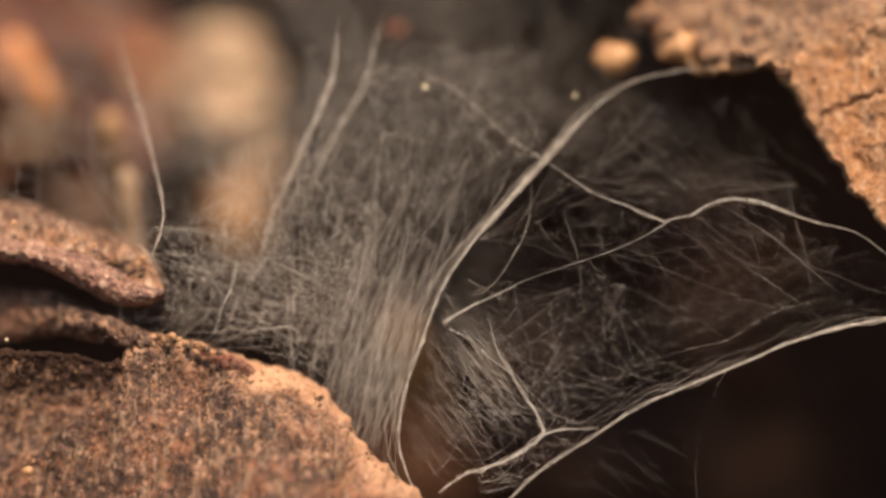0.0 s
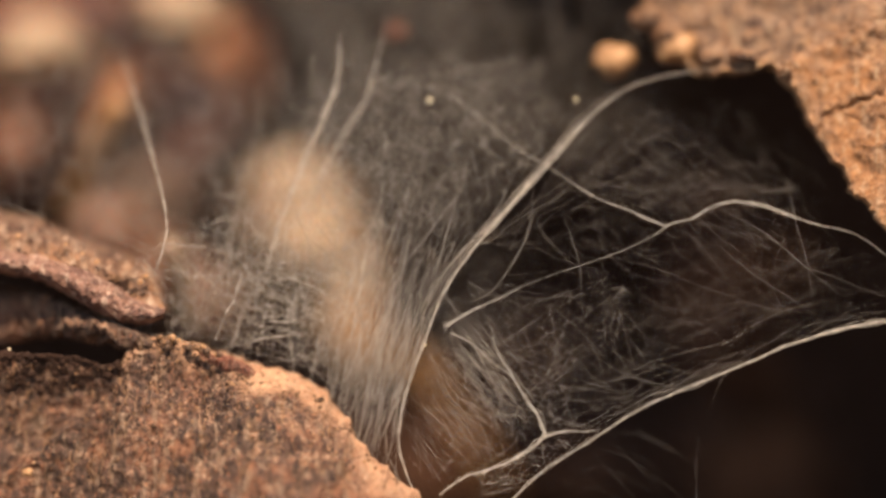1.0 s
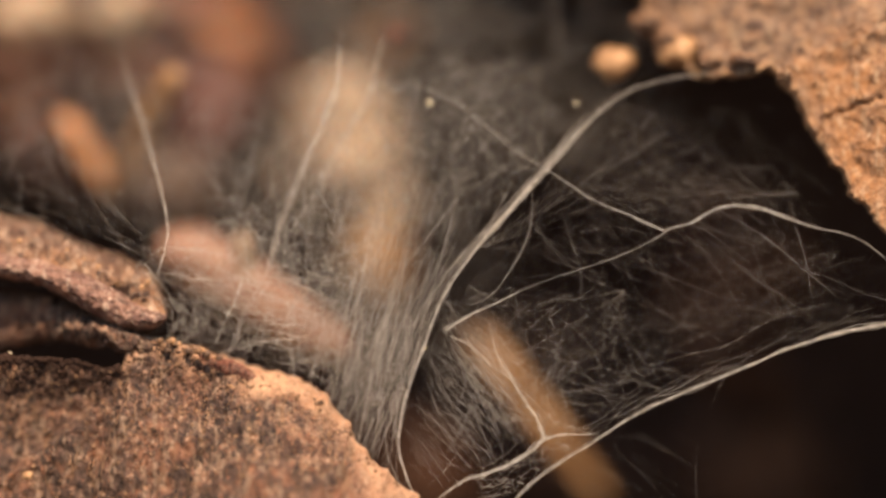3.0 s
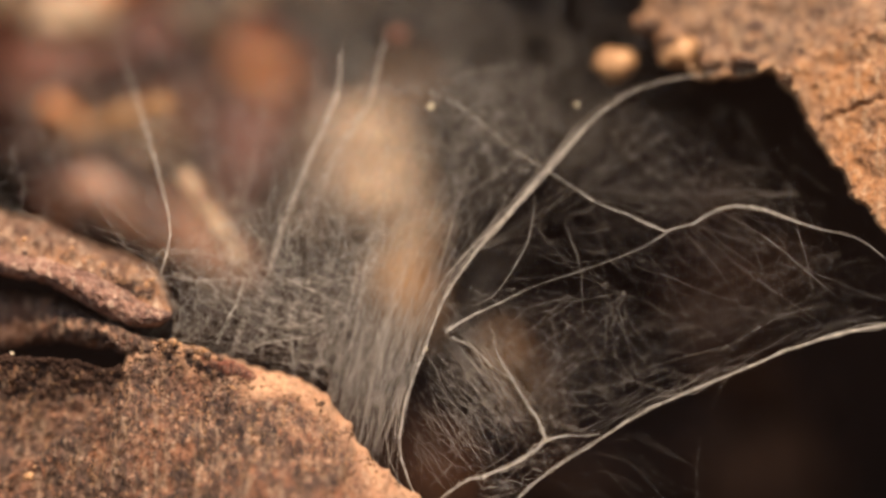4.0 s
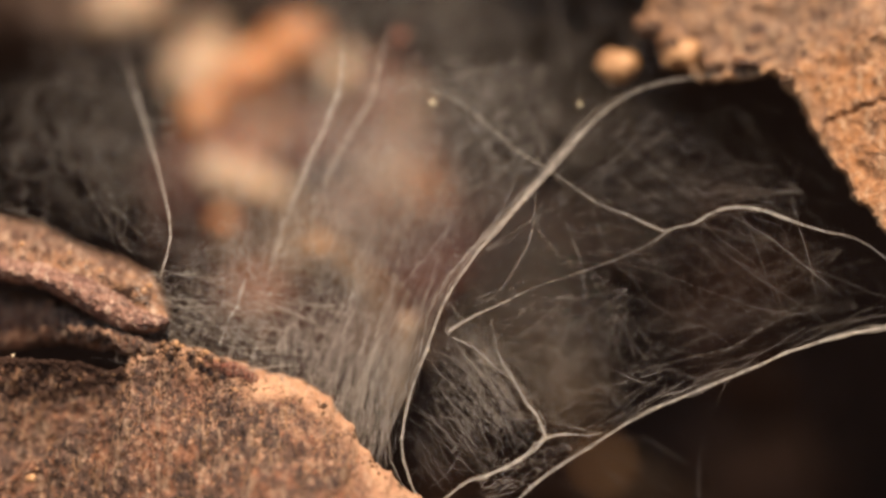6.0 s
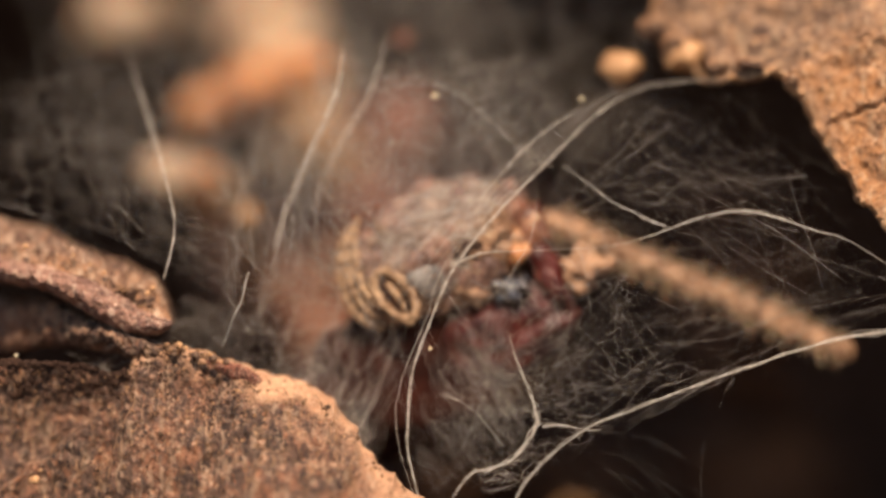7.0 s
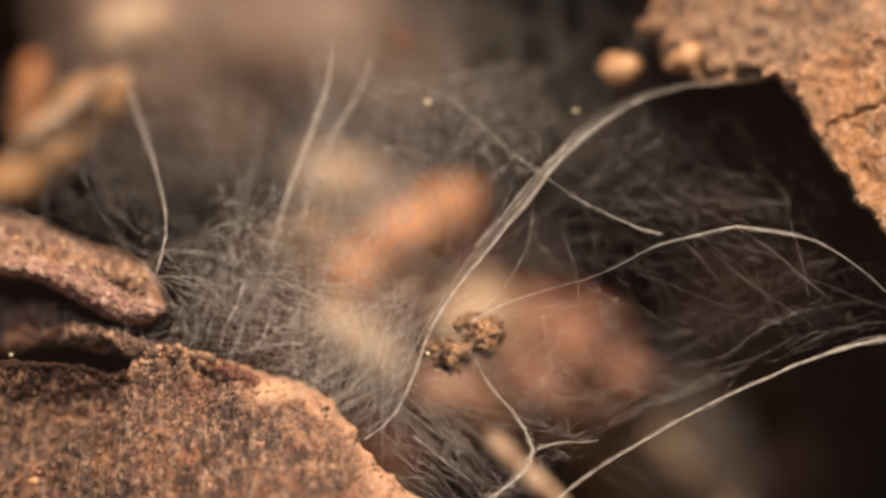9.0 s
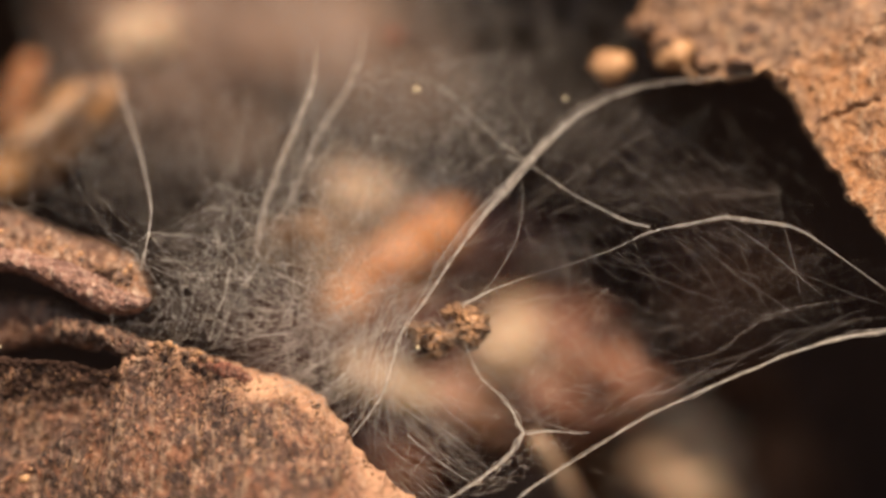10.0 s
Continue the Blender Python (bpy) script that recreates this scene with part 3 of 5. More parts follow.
# ---- how the web gives: seconds, grid units to the right and down against the resting web, at a few places ----
SWAY = {
    "flake": ((292, 570), [(0, -10, -35), (0.5, 2, -6), (1, -1, -4), (1.5, 2, 3), (2, 3, -18), (2.5, 0, 2), (4, 8, -6), (4.5, 5, -1), (5, 0, -2), (5.5, 0, 0), (7, 1, 3), (7.5, -1, -11), (8, -13, -8),
                           (8.5, -10, -2), (9, -16, -22), (9.5, -27, -31), (10, -28, -34)]),
    "high": ((764, 187), [(0, -9, -21), (0.5, 0, -2), (1, 0, 0), (1.5, -3, -10), (2, -9, -22), (2.5, -1, -4), (4, 0, 4), (4.5, 1, 0), (5, 0, 0), (5.5, 0, 0), (7, -3, -22), (7.5, -12, -43), (8, -14, -31),
                          (8.5, -10, -7), (9, -15, -13), (9.5, -21, -34), (10, -19, -32)]),
    "far": ((1024, 188), [(0, -4, -6), (0.5, 0, 0), (2, -6, -6), (2.5, -1, -2), (4, -2, 0), (5.5, 0, 0), (7, -4, -17), (7.5, -19, -23), (8, -19, -11), (8.5, -11, 4), (9, -13, 2), (9.5, -18, -17), (10, -16, -15)]),
    "fork": ((1175, 405), [(0, -1, -8), (0.5, 2, -2), (2, -3, -7), (2.5, -1, -1), (5.5, 0, 0), (7, -18, -14), (7.5, -28, -34), (8, -36, -3), (8.5, -26, 3), (9, -24, 13), (9.5, -30, -9), (10, -29, -8)]),
    "knot": ((967, 785), [(0, 0, -4), (1, 3, -3), (2, 0, -6), (4, 1, -2), (5.5, 0, 0), (7, -18, -43), (7.5, -40, -85), (8, -46, -76), (8.5, -16, -29), (9, -28, 4), (9.5, -29, -26), (10, -32, -22)]),
    "left": ((470, 470), [(0, -10, -30), (0.5, -2, -4), (1, 0, -2), (1.5, -4, -20), (2, -6, -24), (2.5, 0, -4), (4, 2, 2), (5.5, 0, 0), (7, 0, -30), (7.5, -2, -50), (8, -16, -50), (8.5, 2, -10), (9, -4, -12), (9.5, -14, -30), (10, -18, -34)]),
}
FIXED = [(1560, 575), (1300, 640), (1000, 830), (640, 800), (720, 870), (560, 700), (420, 640), (1280, 130), (1450, 260), (1540, 430), (1250, 700), (1450, 500)]
TIMES = [0, 0.5, 1, 1.5, 2, 2.5, 3.2, 4, 4.5, 5, 5.5, 6.2, 6.8, 7, 7.25, 7.5, 7.8, 8, 8.2, 8.5, 9, 9.5, 10]


def sway(x, y, t):
    """How far the silk at (x, y) of the resting web has moved at t."""
    tot, sx, sy = 1e-9, 0.0, 0.0
    for (px, py), rows in SWAY.values():
        w = 1 / ((x - px) ** 2 + (y - py) ** 2 + 900)
        dx, dy = between(rows, t)
        tot, sx, sy = tot + w, sx + w * dx, sy + w * dy
    for px, py in FIXED:
        w = 1 / ((x - px) ** 2 + (y - py) ** 2 + 900)
        tot += w
    return sx / tot, sy / tot


def web_depth(x, y):
    return 0.12 + max(0.0, 440 - y) * 0.0040 + 0.000008 * max(0.0, 560 - x) * max(0.0, 440 - y)


MOVES = []


def thread(rest, radius, n, shapes=(), label="bright silk thread strung between the bark pieces", mat=None, wisps=2, d=None):
    """A frayed silk thread of n rigid pieces. rest: points (x, y); shapes: (t, points) where it is pulled out of the way it hangs."""
    top = tagged(new("silk_thread"), label, "silk thread", "threads of the web")
    top.location = at(*rest[len(rest) // 2], 0.3)
    table = {}
    for t in TIMES:
        dx, dy = between(DRIFT, t)
        known = [s for s in shapes]
        if known and t >= known[0][0] - 0.9:
            if t < known[0][0]:
                f = (t - known[0][0] + 0.9) / 0.9
                free = along([(x + sway(x, y, t)[0], y + sway(x, y, t)[1]) for x, y in rest], n)
                a = along([(x - between(DRIFT, known[0][0])[0], y - between(DRIFT, known[0][0])[1]) for x, y in known[0][1]], n)
                pts = free + (a - free) * f * f
            else:
                rows = [(s[0], along([(x - between(DRIFT, s[0])[0], y - between(DRIFT, s[0])[1]) for x, y in s[1]], n)) for s in known]
                pts = rows[-1][1]
                for a, b in zip(rows, rows[1:]):
                    if a[0] <= t <= b[0]:
                        pts = a[1] + (b[1] - a[1]) * (t - a[0]) / (b[0] - a[0])
        else:
            pts = along([(x + sway(x, y, t)[0], y + sway(x, y, t)[1]) for x, y in rest], n)
        table[t] = [at(x, y, web_depth(x, y) if d is None else d) for x, y in pts]
    rng = random.Random(int(rest[0][0] * 7 + rest[0][1]))
    wisps = 2 * wisps + 2 if wisps else 0
    drift = [[(0.4 + 0.4 * (wide % 3)) * rng.gauss(0, 0.6) for k in range(n + 1)] for wide in range(wisps)]
    for i in range(n):
        size = 1.03 * max((table[t][i + 1] - table[t][i]).length for t in TIMES)
        r0, r1 = (float(np.interp((i + k) / n, np.linspace(0, 1, len(radius)), radius)) * 0.62 * G for k in (0, 1))
        line = [(Vector((size * (f - 0.5), 0, 0)), 0.36 * (r0 + (r1 - r0) * f)) for f in np.linspace(0, 1, 5).tolist()]
        for w in range(wisps):
            a, b = drift[w][i] * 2.7 * r0, drift[w][i + 1] * 2.7 * r1
            mid = rng.gauss(0, 0.35) * r0
            fibre = [(Vector((size * (f - 0.5), 0.5 * r0 * ((w % 3) - 1), a + (b - a) * f + mid * 4 * f * (1 - f))), (0.17 if w % 3 else 0.11) * r0) for f in np.linspace(0, 1, 6).tolist()]
            line += fibre if w % 2 else fibre[::-1]
        v, f = tubes([line], 5)
        piece = part("strand", mesh("strand", v, f, mat or SILK), top)
        rows = []
        for t in TIMES:
            a, b = table[t][i], table[t][i + 1]
            dv = b - a
            m = Matrix.Translation((a + b) / 2 - top.location) @ dv.normalized().to_track_quat("X", "Z").to_matrix().to_4x4()
            rows.append((t, m))
        MOVES.append((piece, rows))
    return top


ARC = [(1290, 128), (1200, 140), (1120, 165), (1050, 218), (975, 302), (900, 385), (830, 465), (780, 545), (745, 640), (718, 715), (708, 775), (716, 835), (740, 890)]
ARC_PULLED = [(7.0, [(1290, 145), (1200, 146), (1110, 168), (1030, 225), (970, 285), (910, 345), (860, 400), (800, 480), (765, 560), (735, 640), (722, 720), (722, 800), (742, 890)]),
              (7.5, [(1290, 135), (1210, 140), (1120, 160), (1040, 205), (960, 265), (900, 315), (840, 365), (790, 415), (740, 500), (705, 600), (700, 690), (715, 790), (750, 890)]),
              (8.0, [(1300, 145), (1210, 148), (1110, 170), (1030, 225), (960, 290), (890, 365), (820, 435), (760, 500), (710, 565), (685, 630), (650, 690), (620, 730), (640, 800)]),
              (8.5, [(1350, 140), (1240, 148), (1140, 170), (1050, 225), (985, 290), (935, 350), (880, 405), (820, 480), (795, 560), (765, 600), (735, 660), (695, 745), (655, 778)]),
              (9.0, [(1350, 145), (1240, 150), (1140, 175), (1050, 230), (985, 290), (940, 350), (890, 410), (850, 460), (800, 520), (760, 590), (725, 680), (690, 745), (645, 778)]),
              (9.5, [(1290, 146), (1190, 148), (1100, 172), (1040, 215), (980, 268), (940, 305), (880, 370), (820, 445), (790, 492), (755, 570), (712, 655), (690, 702), (638, 772)]),
              (10.0, [(1330, 140), (1230, 142), (1120, 160), (1030, 200), (960, 265), (910, 325), (860, 380), (800, 460), (750, 535), (705, 600), (690, 660), (665, 720), (625, 770)])]
thread(ARC, (0.2, 1.2, 2.0, 2.4, 2.3, 2.4, 1.8), 26, ARC_PULLED, "thick bright silk thread bowed from bark to bark", wisps=4)
thread([(x - 16 + 9 * math.sin(i * 1.7), y + 4) for i, (x, y) in enumerate(ARC)], (0.7, 0.9, 0.8), 24,
       [(t, [(x - 14 + 8 * math.sin(i * 1.7), y - 4) for i, (x, y) in enumerate(p)]) for t, p in ARC_PULLED], "thin silk thread beside the thick bowed one", SILK_FINE, 2)
for k in (1, 2, 3, 4, 5):
    thread([(x - 9 * k, y + 6 * k) for x, y in ARC[2:9]], (0.3, 0.8, 0.7, 0.2), 12,
           [(t, [(x - s * k * (0.3 + 0.2 * i), y - 0.35 * s * k) for i, (x, y) in enumerate(p[2:9])]) for (t, p), s in zip(ARC_PULLED, (11, 14, 9, 4, 3, 3, 3))],
           "thin silk thread fanning out beside the thick bowed one", SILK_FINE, 1)
thread([(1063, 205), (1000, 265), (930, 345), (860, 425)], (0.3, 1.5, 1.6, 1.2), 10, [(7.0, [(1063, 179), (986, 217), (920, 272), (848, 355)]), (7.5, [(1063, 173), (953, 223), (887, 278), (821, 344)]),
       (8.0, [(1063, 201), (953, 250), (887, 305), (815, 399)]), (8.5, [(1040, 230), (960, 305), (910, 365), (840, 445)]), (10.0, [(1030, 196), (955, 262), (900, 325), (830, 410)])], "silk strand parting from the thick bowed thread", None, 3)
LOW = [(1640, 572), (1568, 577), (1480, 595), (1390, 625), (1290, 668), (1200, 705), (1120, 742), (1050, 790), (980, 832), (920, 882), (880, 930)]
thread(LOW, (3.8, 3.2, 2.6, 2.3, 2.3, 2.0), 20, [(7.0, [(1640, 578), (1568, 586), (1480, 600), (1390, 628), (1290, 662), (1200, 695), (1120, 725), (1050, 752), (980, 800), (925, 860), (890, 930)]),
       (7.5, [(1640, 578), (1568, 588), (1480, 600), (1390, 622), (1290, 652), (1200, 680), (1120, 702), (1050, 725), (970, 775), (915, 830), (885, 900)]),
       (8.0, [(1640, 590), (1568, 597), (1480, 606), (1390, 632), (1290, 672), (1200, 706), (1120, 735), (1050, 755), (970, 795), (920, 840), (895, 890)]),
       (8.5, [(1640, 585), (1568, 594), (1480, 612), (1390, 640), (1290, 685), (1200, 725), (1130, 760), (1070, 795), (1010, 840), (950, 882), (900, 930)]),
       (9.0, [(1640, 590), (1568, 598), (1480, 620), (1390, 655), (1290, 700), (1200, 745), (1130, 785), (1070, 822), (1020, 856), (980, 890), (930, 950)]),
       (9.5, [(1640, 582), (1568, 592), (1480, 602), (1390, 628), (1290, 667), (1200, 712), (1120, 755), (1060, 792), (1000, 836), (930, 885), (880, 930)]),
       (10.0, [(1640, 575), (1568, 585), (1480, 600), (1390, 630), (1290, 672), (1200, 712), (1120, 750), (1050, 795), (980, 838), (920, 880), (870, 940)])],
       "thick bright silk thread along the lower edge of the web", wisps=4)
KNOT_UP = [(870, 585), (885, 640), (905, 670), (930, 715), (955, 750), (967, 785)]
thread(KNOT_UP, (0.3, 1.6, 3.0, 4.6), 10, [(7.0, [(900, 590), (915, 640), (932, 680), (943, 710), (950, 735), (953, 750)]), (7.5, [(845, 520), (880, 570), (905, 630), (922, 672), (934, 698), (938, 708)]),
       (8.0, [(810, 560), (860, 600), (900, 650), (915, 690), (924, 712), (930, 720)]), (8.5, [(840, 600), (870, 650), (900, 685), (930, 715), (948, 745), (958, 765)]),
       (9.0, [(835, 620), (865, 680), (900, 720), (925, 755), (938, 780), (945, 800)]), (9.5, [(828, 636), (860, 682), (898, 712), (922, 745), (936, 762), (942, 770)]), (10.0, [(820, 600), (848, 665), (880, 695), (905, 725), (920, 755), (928, 768)])],
       "forked silk thread drawn into a knot", wisps=3)
KNOT_DOWN = [(967, 785), (940, 805), (900, 830), (860, 845), (825, 855), (780, 885)]
thread(KNOT_DOWN, (5.0, 3.8, 2.8, 2.0), 10, [(7.0, [(953, 750), (930, 785), (905, 815), (870, 830), (835, 838), (800, 880)]), (7.5, [(938, 708), (915, 745), (895, 775), (860, 798), (830, 810), (800, 850)]),
       (8.0, [(930, 722), (900, 750), (870, 785), (845, 825), (825, 860), (805, 890)]), (8.5, [(958, 765), (940, 800), (915, 830), (890, 855), (860, 875), (825, 885)]),
       (9.0, [(945, 800), (930, 830), (905, 855), (880, 875), (850, 890), (810, 905)]), (9.5, [(942, 770), (925, 802), (898, 832), (868, 858), (835, 878), (800, 895)]), (10.0, [(928, 768), (905, 800), (875, 830), (840, 855), (810, 875), (780, 890)])],
       "thick end of a knotted silk thread", wisps=3)
thread([(967, 785), (985, 778), (1010, 774), (1035, 775), (1060, 772)], (3.0, 1.0, 0.7), 5, (), "short silk thread tying the knot to the lower one", wisps=4)
FORK_L = [(972, 305), (1010, 330), (1055, 360), (1110, 382), (1160, 405), (1176, 412)]
thread(FORK_L, (0.9, 1.3, 1.9), 10, [(7.0, [(1000, 295), (1040, 325), (1080, 355), (1120, 375), (1160, 395), (1175, 400)]), (7.5, [(960, 268), (1000, 300), (1050, 328), (1100, 352), (1140, 376), (1160, 384)]),
       (8.0, [(960, 295), (1010, 330), (1060, 362), (1100, 385), (1135, 402), (1155, 410)]), (8.5, [(985, 325), (1030, 362), (1070, 380), (1110, 398), (1150, 412), (1170, 418)]),
       (10.0, [(900, 275), (950, 300), (1000, 335), (1060, 368), (1110, 392), (1150, 402)])], "silk thread running to a fork", wisps=3)
FORK_R = [(1176, 412), (1205, 405), (1240, 395), (1262, 375), (1310, 368), (1360, 376), (1400, 392), (1450, 408), (1520, 425), (1580, 470)]
thread(FORK_R, (1.3, 2.3, 3.2, 1.5, 0.9, 0.7), 16, [(7.0, [(1150, 418), (1180, 407), (1210, 396), (1240, 385), (1290, 375), (1340, 376), (1390, 390), (1440, 408), (1500, 425), (1580, 475)]),
       (7.5, [(1140, 395), (1170, 392), (1200, 388), (1230, 386), (1270, 385), (1320, 388), (1380, 396), (1440, 412), (1500, 435), (1580, 485)]),
       (8.0, [(1150, 420), (1180, 413), (1210, 409), (1240, 405), (1290, 398), (1340, 402), (1400, 408), (1450, 425), (1510, 462), (1580, 510)]),
       (8.5, [(1165, 421), (1200, 418), (1240, 411), (1295, 398), (1340, 403), (1400, 412), (1450, 432), (1500, 465), (1540, 495), (1580, 530)]),
       (9.0, [(1165, 432), (1200, 425), (1240, 415), (1295, 402), (1340, 406), (1400, 415), (1450, 430), (1500, 460), (1540, 490), (1580, 530)]),
       (9.5, [(1150, 412), (1180, 408), (1210, 406), (1245, 402), (1290, 390), (1340, 397), (1400, 405), (1450, 435), (1510, 475), (1580, 530)]),
       (10.0, [(1140, 415), (1165, 407), (1190, 402), (1215, 398), (1245, 391), (1280, 385), (1340, 392), (1410, 405), (1480, 450), (1570, 515)])], "bright wavy silk thread running to the bark", wisps=3)
FORK_D = [(790, 590), (830, 565), (880, 542), (940, 512), (1010, 488), (1080, 465), (1150, 435), (1190, 410)]
thread(FORK_D, (2.6, 1.9, 0.5, 0.4, 0.6, 0.5, 1.4), 14, [(7.0, [(800, 470), (850, 450), (905, 445), (960, 443), (1010, 441), (1060, 438), (1110, 430), (1160, 415)]),
       (7.5, [(770, 470), (820, 445), (870, 425), (930, 416), (990, 410), (1050, 404), (1100, 400), (1150, 394)]),
       (8.0, [(790, 560), (840, 530), (900, 500), (950, 488), (1000, 475), (1060, 457), (1110, 435), (1155, 417)]),
       (8.5, [(820, 590), (870, 560), (930, 520), (990, 495), (1050, 475), (1100, 455), (1135, 440), (1165, 425)]),
       (9.0, [(835, 570), (890, 540), (945, 520), (1000, 504), (1050, 490), (1095, 470), (1140, 445), (1180, 430)]),
       (10.0, [(820, 540), (870, 515), (935, 490), (985, 475), (1035, 460), (1075, 445), (1110, 430), (1150, 410)])], "loose silk thread branching from the fork", wisps=3)
thread([(800, 600), (840, 620), (870, 650), (905, 675)], (0.9, 0.6, 0.4), 6, [(7.0, [(790, 700), (830, 720), (860, 750), (890, 790)]), (8.5, [(730, 770), (760, 795), (790, 820), (830, 850)]),
       (10.0, [(720, 770), (750, 795), (790, 825), (825, 850)])], "thin slack silk thread inside the web", wisps=5)
thread([(945, 330), (945, 380), (935, 430), (905, 485), (870, 530), (835, 545)], (0.4, 1.0, 0.8, 0.3), 10, (), "thin slack silk thread inside the web", SILK_FINE, 2)
thread([(210, 60), (225, 130), (245, 190), (262, 250), (282, 320), (297, 390), (298, 430), (280, 490)], (0.3, 2.2, 2.4, 2.2, 1.4), 12,
       [(7.5, [(240, 90), (258, 160), (272, 220), (295, 290), (312, 350), (322, 405), (305, 440), (290, 500)]), (8.5, [(205, 60), (220, 130), (240, 190), (262, 250), (282, 310), (298, 380), (300, 420), (280, 490)]),
        (10.0, [(185, 60), (205, 130), (222, 190), (245, 260), (260, 320), (268, 370), (262, 420), (248, 480)])],
       "long silk thread hanging to the bark flake", SILK_FINE, 5)
thread([(605, 60), (600, 150), (580, 210), (545, 290), (515, 360), (492, 420), (480, 475)], (0.3, 3.0, 3.6, 3.2, 2.6, 2.4), 12,
       [(7.5, [(600, 130), (575, 175), (550, 225), (530, 265), (505, 310), (488, 350), (482, 400)]), (8.5, [(595, 60), (585, 140), (565, 210), (535, 290), (510, 360), (495, 410), (482, 465)]),
        (10.0, [(560, 70), (555, 140), (535, 200), (505, 270), (480, 330), (462, 390), (450, 440)])], "long frayed silk thread hanging in the web", SILK_FINE, 7, 1.3)
thread([(690, 40), (672, 110), (655, 180), (610, 250), (570, 330), (550, 400)], (0.3, 2.4, 2.6, 2.0, 0.8), 10, [(7.5, [(665, 100), (655, 150), (625, 180), (590, 230), (565, 290), (545, 350)]),
       (8.5, [(660, 100), (645, 150), (610, 210), (580, 260), (550, 330), (530, 400)]), (10.0, [(650, 40), (635, 110), (615, 160), (580, 210), (540, 290), (510, 370)])], "thin frayed silk thread hanging in the web", SILK_FINE, 7, 1.7)
thread([(430, 500), (418, 540), (400, 570), (385, 610)], (2.0, 1.6, 0.5), 5, (), "short stub of silk thread over the bark", wisps=2)
thread([(630, 150), (690, 148), (745, 158), (810, 185), (870, 232), (920, 275), (972, 305)], (0.5, 1.4, 2.0, 2.0), 12, (), "grey silk thread slanting behind the bowed one", SILK_DIM, 6)
thread([(850, 235), (885, 250), (915, 285), (930, 300)], (0.2, 0.8, 0.5), 6, (), "short grey silk thread above the arch", SILK_DIM, 3)
thread([(1250, 270), (1310, 310), (1350, 345), (1375, 372)], (0.1, 0.5, 0.5), 6, (), "thin silk thread above the wavy one", SILK_DIM, 3)
thread([(1100, 665), (1160, 650), (1220, 632), (1290, 615), (1340, 585), (1390, 560), (1460, 545)], (0.2, 0.6, 0.7, 0.6, 0.3), 12, [(7.0, [(1000, 650), (1080, 625), (1160, 612), (1290, 598), (1340, 575), (1430, 545), (1568, 522)]), (7.5, [(1090, 612), (1160, 605), (1290, 592), (1320, 570), (1380, 540), (1460, 528), (1568, 520)]),
       (8.0, [(1080, 665), (1150, 645), (1230, 632), (1300, 605), (1350, 570), (1420, 545), (1540, 530)]), (8.5, [(1190, 650), (1240, 640), (1290, 625), (1320, 600), (1360, 575), (1430, 548), (1520, 535)])], "thin silk thread near the lower edge", SILK_DIM, 2)
thread([(1240, 780), (1234, 840), (1236, 900)], (0.3, 0.9, 0.9), 6, (), "thin silk thread hanging below the web", SILK_DIM, 0)
thread([(1290, 668), (1275, 690), (1262, 725)], (1.2, 0.4, 0.1), 5, (), "short silk tail hanging below the web", SILK_DIM, 1)


# ---- fine silk: patches of many hair-thin threads ----
def patch(label, box, count, lean, spread, length, mat, r=0.55, depth=0.5, curl=10, tilt=(), inside=None, seed=1, lag=1.0, back=0.3):
    """box: x0, y0, x1, y1; lean, spread: degrees of the threads' way; tilt: rows (t, turn in degrees, dx, dy, millimetres forward) beside the web's own give."""
    rng = random.Random(seed)
    cx, cy = (box[0] + box[2]) / 2, (box[1] + box[3]) / 2
    strands = []
    tries = 0
    while len(strands) < count:
        tries += 1
        x, y = box[0] + (box[2] - box[0]) * ((tries * 0.6180339887 + 0.02 * rng.random()) % 1), rng.uniform(box[1], box[3])
        if inside and not inside(x, y):
            continue
        a = radians(rng.gauss(lean, spread))
        n = 7
        s = rng.uniform(0.4, 1.3) * length
        bend = rng.gauss(0, curl)
        dz = rng.uniform(-depth, depth)
        pts = []
        wob = rng.uniform(0, 6)
        for i in range(n + 1):
            f = i / n - 0.5
            off = bend * (1 - 4 * f * f) + 0.25 * curl * math.sin(wob + 9 * f)
            px, py = x + s * f * math.cos(a) - off * math.sin(a), y + s * f * math.sin(a) + off * math.cos(a)
            pts.append((px, py))
        if inside and not (inside(*pts[0]) and inside(*pts[-1])):
            continue
        rr = r * min(2.4, math.exp(rng.gauss(0, 0.5))) * G
        strands.append([(at(px, py, web_depth(px, py) + dz + back) - at(cx, cy, 0), rr * (0.25 + 0.75 * math.sin(math.pi * (i + 0.3) / (n + 0.6)))) for i, (px, py) in enumerate(pts)])
    v, f = tubes(strands, 3)
    ob = tagged(new("silk_mesh", mesh("silk_mesh", v, f, mat)), label, "silk", kind="stuff")
    rows = []
    for t in TIMES:
        sx, sy = sway(cx, cy, t)
        turn, ex, ey, ez = between(tilt, t) if tilt else (0, 0, 0, 0)
        p = at(cx + sx * lag + ex, cy + sy * lag + ey, -ez)
        rows.append((t, pose(p.x, p.y, p.z, 0, -turn, 0)))
    MOVES.append((ob, rows))


